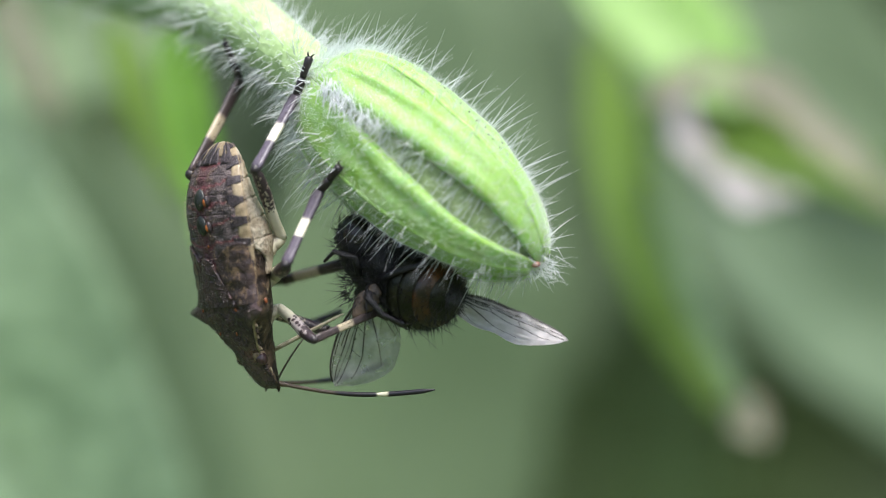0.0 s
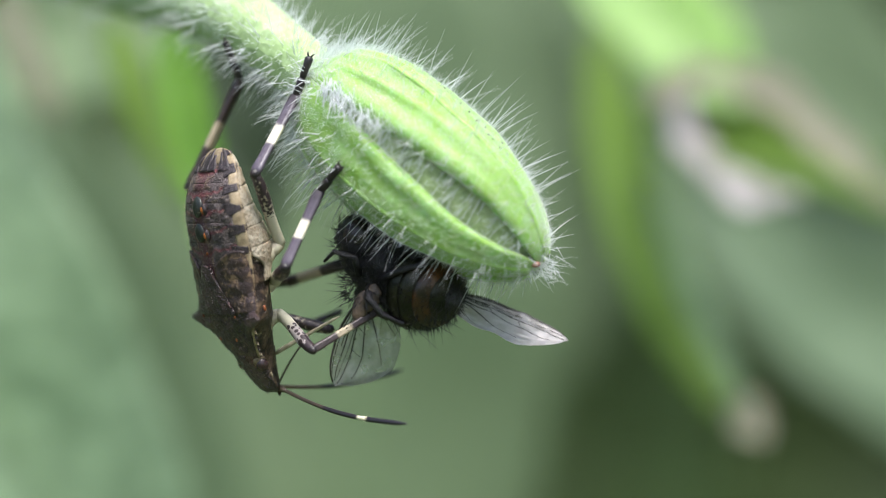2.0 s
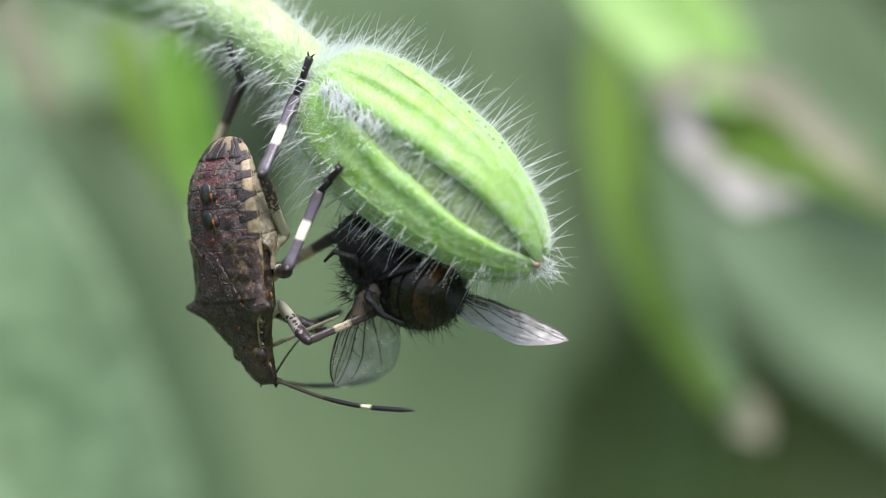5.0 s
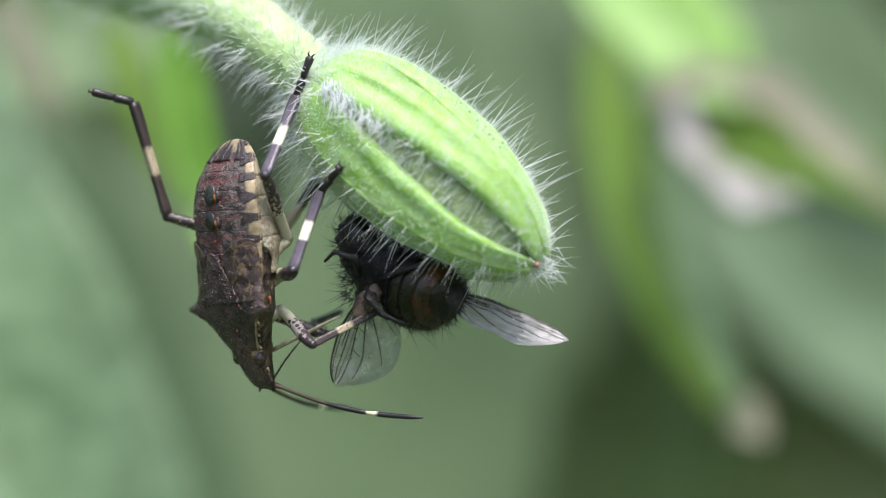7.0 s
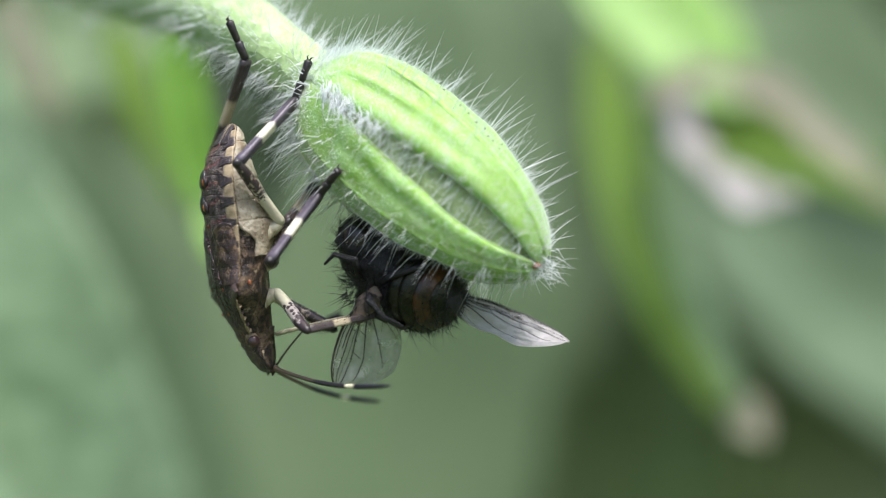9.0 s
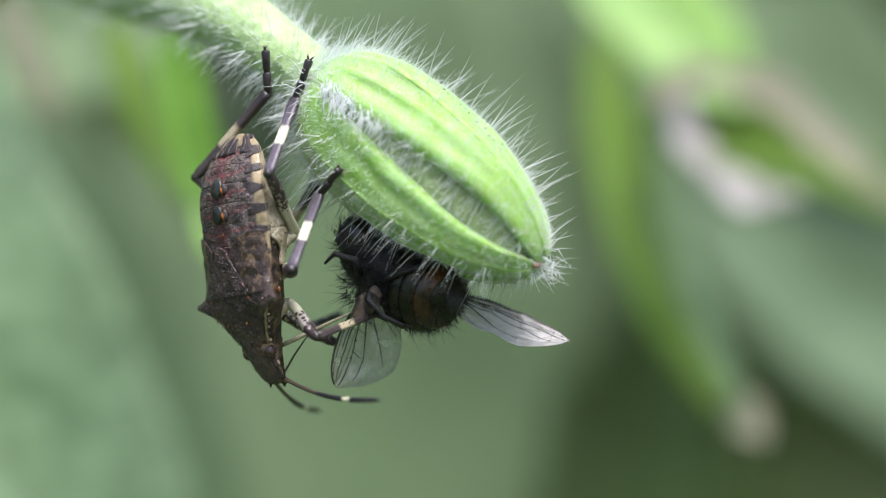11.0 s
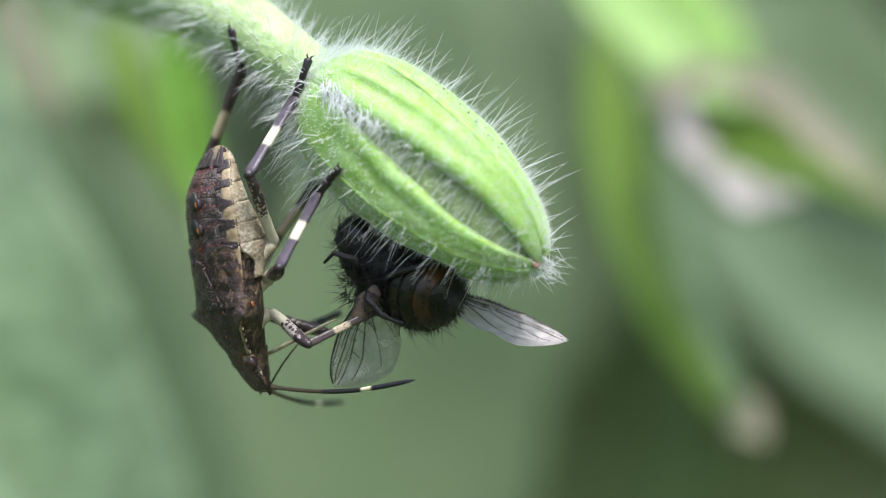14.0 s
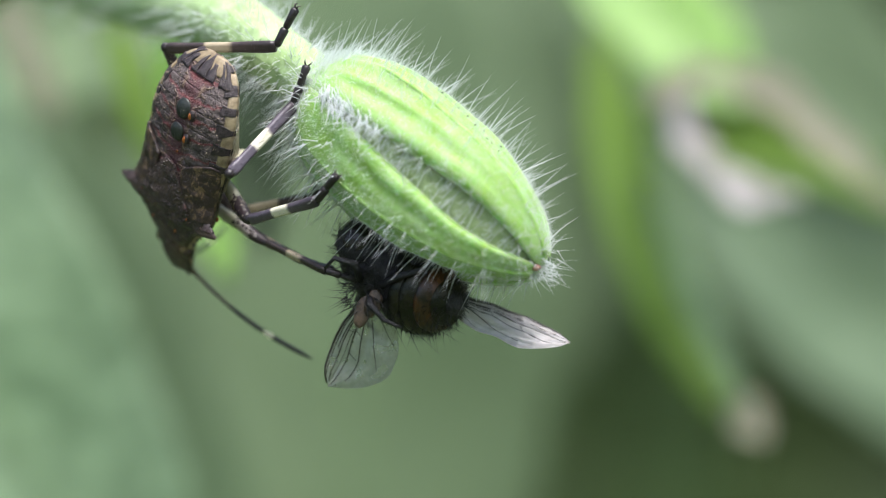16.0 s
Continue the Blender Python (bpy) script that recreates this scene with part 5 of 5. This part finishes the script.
bug_at(7, (-9.45, -0.01, -0.78, -8.0, 3.7, 35.9), hind=(-8.9, 4.4), middle=(-7.5, -1.2), fore=(-5.7, -4.8), feelers=((-1.0, -8.4), (-4.6, -7.9)), far_hind=((-14.0, 1.5), (-15.4, 7.3), (-17.4, 7.8)))
bug_at(7.5, (-9.22, -0.67, -0.37, -8.3, 2.9, 39.3), hind=(-8.8, 4.6), middle=(-7.5, -0.8), fore=(-5.5, -4.4), feelers=((-0.7, -7.9), (-4.7, -7.5)), far_hind=((-11.8, 4.5), (-10.0, 10.2), (-11.0, 11.7)))
bug_at(8, (-9.52, -0.13, -0.44, -11.5, -1.4, 26.2), hind=(-9.8, 4.1), middle=(-8.2, -0.7), fore=(-6.2, -4.4), feelers=((-1.4, -7.2), (-4.0, -7.6)), far_hind=((-11.9, 4.4), (-10.0, 10.0), (-10.9, 11.2)))
bug_at(8.5, (-9.17, -0.70, -0.22, -9.4, -3.5, 35.2), hind=(-9.1, 4.4), middle=(-7.7, -0.7), fore=(-5.9, -4.1), feelers=((-0.5, -6.7), (-4.2, -7.6)), far_hind=((-12.0, 4.2), (-9.6, 9.9), (-10.6, 11.3)))
bug_at(9, (-9.44, 0.23, 0.03, -10.0, 0.7, 14.5), hind=(-10.5, 4.0), middle=(-8.5, -0.4), fore=(-6.4, -4.2), feelers=((-2.6, -6.8), (-3.1, -7.6)), far_hind=((-11.7, 4.8), (-9.8, 9.4), (-10.6, 11.3)))
bug_at(9.2, (-9.23, -0.46, 0.05, -10.5, -2.9, 22.4), hind=(-10.2, 4.0), middle=(-8.4, -0.5), fore=(-6.2, -4.1), feelers=((-1.7, -6.2), (-3.8, -7.8)), far_hind=((-11.9, 4.7), (-9.7, 9.6), (-10.5, 11.3)))
bug_at(9.7, (-9.17, -0.70, -0.22, -9.4, -3.5, 35.2), hind=(-9.1, 4.4), middle=(-7.7, -0.7), fore=(-5.9, -4.1), feelers=((-0.5, -6.7), (-4.2, -7.6)), far_hind=((-11.9, 4.7), (-9.7, 9.6), (-10.5, 11.3)))
bug_at(10.2, (-9.44, 0.23, 0.03, -10.0, 0.7, 14.5), hind=(-10.5, 4.0), middle=(-8.5, -0.4), fore=(-6.4, -4.2), feelers=((-2.6, -6.8), (-3.1, -7.6)), far_hind=((-11.9, 4.7), (-9.7, 9.6), (-10.5, 11.3)))
bug_at(10.75, (-9.17, 0.45, -0.52, -9.0, 3.6, 37.6), hind=(-8.7, 4.4), middle=(-7.4, -0.9), fore=(-5.6, -4.6), feelers=((-3.6, -7.9), (-6.3, -7.9)), far_hind=((-12.5, 3.9), (-8.7, 7.8), (-8.8, 9.9)))
bug_at(11.3, (-8.95, -1.33, -0.49, -10.5, -4.5, 34.8), hind=(-8.9, 4.3), middle=(-7.6, -0.9), fore=(-5.6, -4.5), feelers=((-2.4, -6.6), (-5.5, -8.2)), far_hind=((-12.5, 3.9), (-8.7, 7.8), (-8.8, 9.9)))
bug_at(11.5, (-9.17, -0.30, -0.42, -10.6, -2.1, 29.7), hind=(-9.4, 4.2), middle=(-7.8, -0.8), fore=(-5.9, -4.4), feelers=((-2.8, -6.0), (-5.0, -8.2)), far_hind=((-12.2, 4.1), (-8.9, 7.8), (-9.0, 9.9)))
bug_at(12, (-9.17, 0.45, -0.52, -9.0, 3.6, 37.6), hind=(-8.7, 4.4), middle=(-7.4, -0.9), fore=(-5.6, -4.6), feelers=((-3.6, -7.9), (-6.3, -7.9)), far_hind=((-12.8, 3.0), (-9.3, 7.4), (-9.7, 9.2)))
bug_at(12.5, (-9.09, -0.56, -0.27, -9.8, -7.1, 29.7), hind=(-9.1, 4.2), middle=(-7.7, -0.4), fore=(-5.8, -3.9), feelers=((-3.7, -5.9), (-5.8, -8.5)), far_hind=((-12.0, 3.5), (-10.1, 9.3), (-10.7, 10.4)))
bug_at(13, (-9.24, -0.16, -0.65, -12.3, -3.1, 27.7), hind=(-9.6, 3.9), middle=(-7.8, -0.9), fore=(-6.0, -4.6), feelers=((-4.4, -6.9), (-4.8, -8.1)), far_hind=((-11.8, 3.8), (-10.0, 9.0), (-10.4, 10.5)))
bug_at(13.5, (-9.21, 0.24, -1.12, -10.2, 9.1, 37.9), hind=(-8.7, 4.0), middle=(-7.3, -1.2), fore=(-5.4, -5.2), feelers=((-0.4, -8.2), (-5.6, -7.1)), far_hind=((-12.0, 3.4), (-10.0, 9.0), (-10.4, 10.5)))
bug_at(14, (-9.93, 0.36, -1.01, -11.6, 3.6, 25.5), hind=(-9.8, 3.7), middle=(-8.2, -1.1), fore=(-6.2, -4.8), feelers=((-1.4, -6.5), (-4.9, -7.6)), far_hind=((-12.1, 3.5), (-10.0, 9.0), (-10.4, 10.5)))
bug_at(14.5, (-9.76, 0.28, -0.79, -9.2, 5.7, 29.9), hind=(-9.4, 4.2), middle=(-7.8, -1.0), fore=(-6.0, -4.6), feelers=((-0.7, -5.1), (-3.6, -6.9)), far_hind=((-12.3, 3.7), (-10.0, 9.1), (-10.4, 10.5)))
bug_at(14.8, (-10.33, 0.14, 0.05, 0.3, 7.1, 29.8), hind=(-9.8, 4.3), middle=(-8.6, -0.4), fore=(-6.7, -4.1), feelers=((-2.3, -6.7), (-6.4, -5.4)), far_hind=((-13.0, 4.2), (-9.9, 9.1), (-10.4, 10.5)))
bug_at(15, (-10.52, 0.21, 1.15, 2.0, 8.8, 41.2), hind=(-9.2, 5.0), middle=(-8.3, 0.0), fore=(-6.7, -3.4), feelers=((-2.4, -5.9), (-8.3, -3.9)), far_hind=((-13.9, 4.8), (-9.8, 9.1), (-10.4, 10.6)))
bug_at(15.2, (-10.93, 0.29, 1.99, -0.2, 13.3, 34.6), hind=(-9.9, 5.1), middle=(-8.8, 0.4), fore=(-7.3, -2.8), feelers=((-3.4, -5.8), (-6.3, 0.4)), far_hind=((-14.3, 5.3), (-9.7, 9.1), (-10.4, 10.6)))
bug_at(15.5, (-11.28, -0.68, 2.42, -0.1, 18.8, 35.6), hind=(-10.2, 4.8), middle=(-9.0, 0.7), fore=(-8.5, -2.5), feelers=((-4.5, -6.8), (-6.4, -0.9)), far_hind=((-14.8, 5.8), (-9.8, 9.1), (-10.5, 10.7)))
bug_at(15.8, (-11.80, 0.08, 3.70, 6.1, 28.4, 40.8), hind=(-10.3, 4.7), middle=(-9.2, 1.0), fore=(-8.7, -1.5), feelers=((-5.8, -6.8), (-10.2, 0.0)), far_hind=((-14.6, 9.6), (-12.8, 13.9), (-13.0, 15.8)))
bug_at(16, (-12.20, 1.80, 4.35, 12.8, 31.5, 52.8), hind=(-10.1, 4.2), middle=(-9.7, 1.0), fore=(-8.5, -0.4), feelers=((-5.8, -6.0), (-10.8, 1.2)), far_hind=((-14.3, 10.4), (-8.3, 10.1), (-7.3, 11.9)))


SWAY = ((0, 0, 0), (1.5, -1.5, -3), (2.0, 0, 0), (2.5, 1, 2), (3.5, -1, -2), (4.2, 0.5, 2), (6.5, 0, -5), (7.0, 1, 0), (8.0, 0, -4), (9.0, -1.5, -6), (10.2, -1, -5), (11.5, 0, -4), (12.0, 0.5, -2),
        (13.0, 0.5, -4), (13.5, 1, -1), (14.0, -1.5, -3), (14.5, 0, -3), (15.0, 0, -8), (15.5, -3.5, -12), (16.0, -5, -15))


def track(times, values):
    curves = [curve_of(*zip(times, [v[c] for v in values])) for c in range(len(values[0]))]
    return lambda t: [c(t) for c in curves]


def body_turn(lean, pitch, roll):
    a, b, c = radians(roll), radians(pitch), radians(lean)
    rest = Matrix(((0, 0, -1), (0, -1, 0), (-1, 0, 0)))
    return Matrix.Rotation(c, 3, "Y") @ Matrix.Rotation(b, 3, "X") @ rest @ Matrix.Rotation(-a, 3, "X")


def along(start, end, over_way):
    """A pose at start whose x points to end, in metres."""
    x = (end - start).normalized()
    z = over_way - x * over_way.dot(x)
    z = z.normalized() if z.length > 1e-6 else x.orthogonal().normalized()
    return Matrix.Translation(start * MM) @ Matrix((x, z.cross(x), z)).transposed().to_4x4()


def bend_knee(hip, ankle, thigh, shin, seen, side):
    """Where the knee lies: as far from hip and ankle as the leg is long, nearest to where it is seen."""
    gap = ankle - hip
    d = min(max(gap.length, abs(thigh - shin) + 0.05), thigh + shin - 0.02)
    way = gap.normalized()
    a = (d * d + thigh * thigh - shin * shin) / (2 * d)
    r = math.sqrt(max(thigh * thigh - a * a, 0.0))
    e1 = way.orthogonal().normalized()
    e2 = way.cross(e1)
    best, place = 1e9, None
    for i in range(180):
        w = math.pi * i / 90
        k = hip + way * a + (e1 * math.cos(w) + e2 * math.sin(w)) * r
        s = (AWAY / MM + k.y) / (AWAY / MM)
        miss = (k.x - seen[0] * s) ** 2 + (k.z - seen[1] * s) ** 2 + 0.5 * k.y * side
        if miss < best:
            best, place = miss, k
    return place


def reach(base, seen, long, side):
    """The end of a straight limb of that length, seen at a place, nearer (side 1) or further (-1) than its base."""
    y = base.y
    for i in range(8):
        s = (AWAY / MM + y) / (AWAY / MM)
        flat = math.hypot(seen[0] * s - base.x, seen[1] * s - base.z)
        y = base.y - side * math.sqrt(max(long * long - flat * flat, 0.02))
    s = (AWAY / MM + y) / (AWAY / MM)
    return Vector((seen[0] * s, y, seen[1] * s))


def motions():
    pose_of, knees_of, tips_of, far_of = (track(TIMES, v) for v in (POSES, KNEES, TIPS, FAR))
    sway_of = track([s[0] for s in SWAY], [s[1:] for s in SWAY])
    # feet on the bud and on the fly: ankle and toe, at rest
    near_feet = {"hind": ((-7.26, -0.9, 7.50), (-6.57, -1.3, 9.42)), "middle": ((-6.00, -2.4, 2.82), (-4.95, -3.6, 4.05)), "fore": ((-3.31, -1.0, -3.11), (-1.93, -1.3, -3.70))}
    near_fore = track((0, 14.9, 15.2, 15.5, 15.8, 16), ((-3.31, -1.0, -3.11, -1.93, -1.4, -3.70), (-3.31, -1.0, -2.96, -1.93, -1.4, -3.55), (-3.26, -1.8, -2.76, -1.88, -1.9, -3.45), (-4.45, -1.3, -1.63, -3.16, -1.4, -2.17), (-4.74, -1.3, -1.38, -3.46, -1.4, -1.78), (-4.69, -1.3, -1.09, -3.36, -1.4, -1.48)))
    far_fore = track((0, 14.5, 14.85, 15.2, 16), ((-6.7, 4.4, -3.8, -5.7, 4.9, -3.4), (-6.7, 4.4, -3.8, -5.7, 4.9, -3.4), (-5.36, 0.8, -2.58, -4.15, 0.2, -1.98), (-5.25, -0.4, -1.09, -4.35, -0.7, -1.88), (-5.25, -0.4, -1.09, -4.35, -0.7, -1.88)))
    far_middle = track((0, 4.2, 6.3, 14.8, 15.2, 15.8, 16), ((-4.9, 1.2, -0.7, -3.9, 1.4, 0.2), (-4.9, 1.2, -0.7, -3.9, 1.4, 0.2), (-6.3, 3.0, 3.6, -5.4, 2.8, 4.6), (-6.3, 3.0, 3.6, -5.4, 2.8, 4.6), (-6.4, 2.4, 2.6, -5.4, 2.2, 3.8), (-6.5, 2.2, 2.7, -5.5, 2.0, 3.9), (-6.6, 2.2, 3.0, -5.6, 2.0, 4.2)))
    far_depth = track((0, 6.5, 7.0, 7.5, 11.5, 12.3, 15.3, 16), ((3.0,), (2.6,), (1.0,), (0.0,), (0.0,), (2.2,), (2.2,), (-1.0,)))
    steps = [i / 10 for i in range(161)]
    rows = {}

    def key(ob, t, m):
        rows.setdefault(ob.name, (ob, []))[1].append((t, m))

    for t in steps:
        dx, dz = sway_of(t)
        shift = Vector((dx * 0.0281, 0, dz * 0.0281))
        tilt = Matrix.Rotation(radians(0.06 * dz), 4, "Y")
        swing = Matrix.Translation(stage(*BUD_NECK) + shift * 0.8 * MM) @ tilt @ Matrix.Translation(-stage(*BUD_NECK))
        key(bud, t, swing @ Matrix.Translation(stage(*BUD_NECK)))
        key(fly, t, swing @ Matrix.Translation(stage(*FLY_AT)))
        pull = smooth_step(t, 14.9, 16.0)
        key(near_wing, t, NEAR_WING_POSE @ pose(0, 0, 0, 18 * pull, 8 * pull, -4 * pull))
        moved = lambda p: Vector(p) + shift

        x, y, z, lean, pitch, roll = pose_of(t)
        turn = body_turn(lean, pitch, roll)
        place = Vector((x, y, z))
        key(bug, t, Matrix.Translation(stage(x, y, z)) @ turn.to_4x4())
        home = turn.transposed()

        def inside(m):
            """A pose of the stage, seen from the bug."""
            return home.to_4x4() @ Matrix.Translation(-place * MM) @ m

        knees, far = knees_of(t), far_of(t)
        for kind, at in (("hind", 0), ("middle", 2), ("fore", 4)):
            for side in (1, -1):
                thigh, shin, foot, thick = LEGS[kind, side]
                hip = place + turn @ Vector((HIPS[kind][0], side * HIPS[kind][1], HIPS[kind][2]))
                if side == 1:
                    ankle, toe = (moved(p) for p in near_feet[kind])
                    if kind == "fore":
                        f = near_fore(t)
                        ankle, toe = moved(f[:3]), moved(f[3:])
                    knee = bend_knee(hip, ankle, thigh, shin, knees[at:at + 2], 1)
                elif kind == "hind":
                    depth = far_depth(t)[0]
                    s = (AWAY / MM + depth) / (AWAY / MM)
                    ankle = Vector((far[2] * s, depth, far[3] * s))
                    toe = Vector((far[4] * s, depth - 0.5, far[5] * s))
                    knee = bend_knee(hip, ankle, thigh, shin, far[0:2], -0.1)
                else:
                    f = (far_fore if kind == "fore" else far_middle)(t)
                    ankle, toe = moved(f[:3]), moved(f[3:])
                    bow = 1.0 if kind == "fore" else 1 - smooth_step(t, 4.2, 6.3)
                    mid = hip.lerp(ankle, 0.4 + 0.1 * bow) + turn @ Vector((0.6, -0.8, -1.6)) * bow
                    seen = (mid.x, mid.z)
                    late = smooth_step(t, 14.5, 15.0)
                    if kind == "fore":
                        f = near_fore(t)
                        ankle = ankle.lerp(moved(f[:3]) + Vector((-0.7, 1.6, 0.1)), late)
                        toe = toe.lerp(moved(f[3:]) + Vector((-0.7, 1.6, 0.1)), late)
                        there = (knees[4] - 2.0 + 1.5 * smooth_step(t, 15.0, 15.5), knees[5] + 0.2)
                    else:
                        there = (knees[2] - 0.3, knees[3] + 0.3)
                    seen = tuple(a + (b - a) * late for a, b in zip(seen, there))
                    knee = bend_knee(hip, ankle, thigh, shin, seen, -0.3)
                back_way = turn @ Vector((0, side * 0.4, 1))
                end = knee + (ankle - knee).normalized() * shin
                femur, tibia, tarsus = LEG_PARTS[kind, side]
                key(femur, t, inside(along(hip, knee, back_way)))
                key(tibia, t, inside(along(knee, ankle, back_way)))
                key(tarsus, t, inside(along(end, end + (toe - ankle), back_way)))
        tips = tips_of(t)
        for side, at in ((1, 0), (-1, 2)):
            base = place + turn @ Vector((5.95, side * 0.48, 0.22))
            tip = reach(base, tips[at:at + 2], FEELER, side)
            key(FEELERS[side], t, inside(along(base, tip, Vector((0.1, 0.1, 1.0)))))
        # the beak reaches for the fly until the bug lets go
        fold = smooth_step(t, 14.4, 14.9)
        root = place + turn @ Vector((4.4, 0, -0.35))
        goal = moved((-4.94, -0.9, -3.21)).lerp(place + turn @ Vector((0.4, 0, -1.3)), fold)
        key(beak, t, inside(along(root, goal, Vector((0, 0, 1)))))
        nose = place + turn @ Vector((6.1, 0, 0.05))
        aim = (root.lerp(goal, 0.5)).lerp(place + turn @ Vector((3.4, 0, -0.75)), fold)
        key(stylet, t, inside(along(nose, aim, Vector((0, 0, 1)))))
    for ob, keyed in rows.values():
        walk(ob, keyed)


motions()
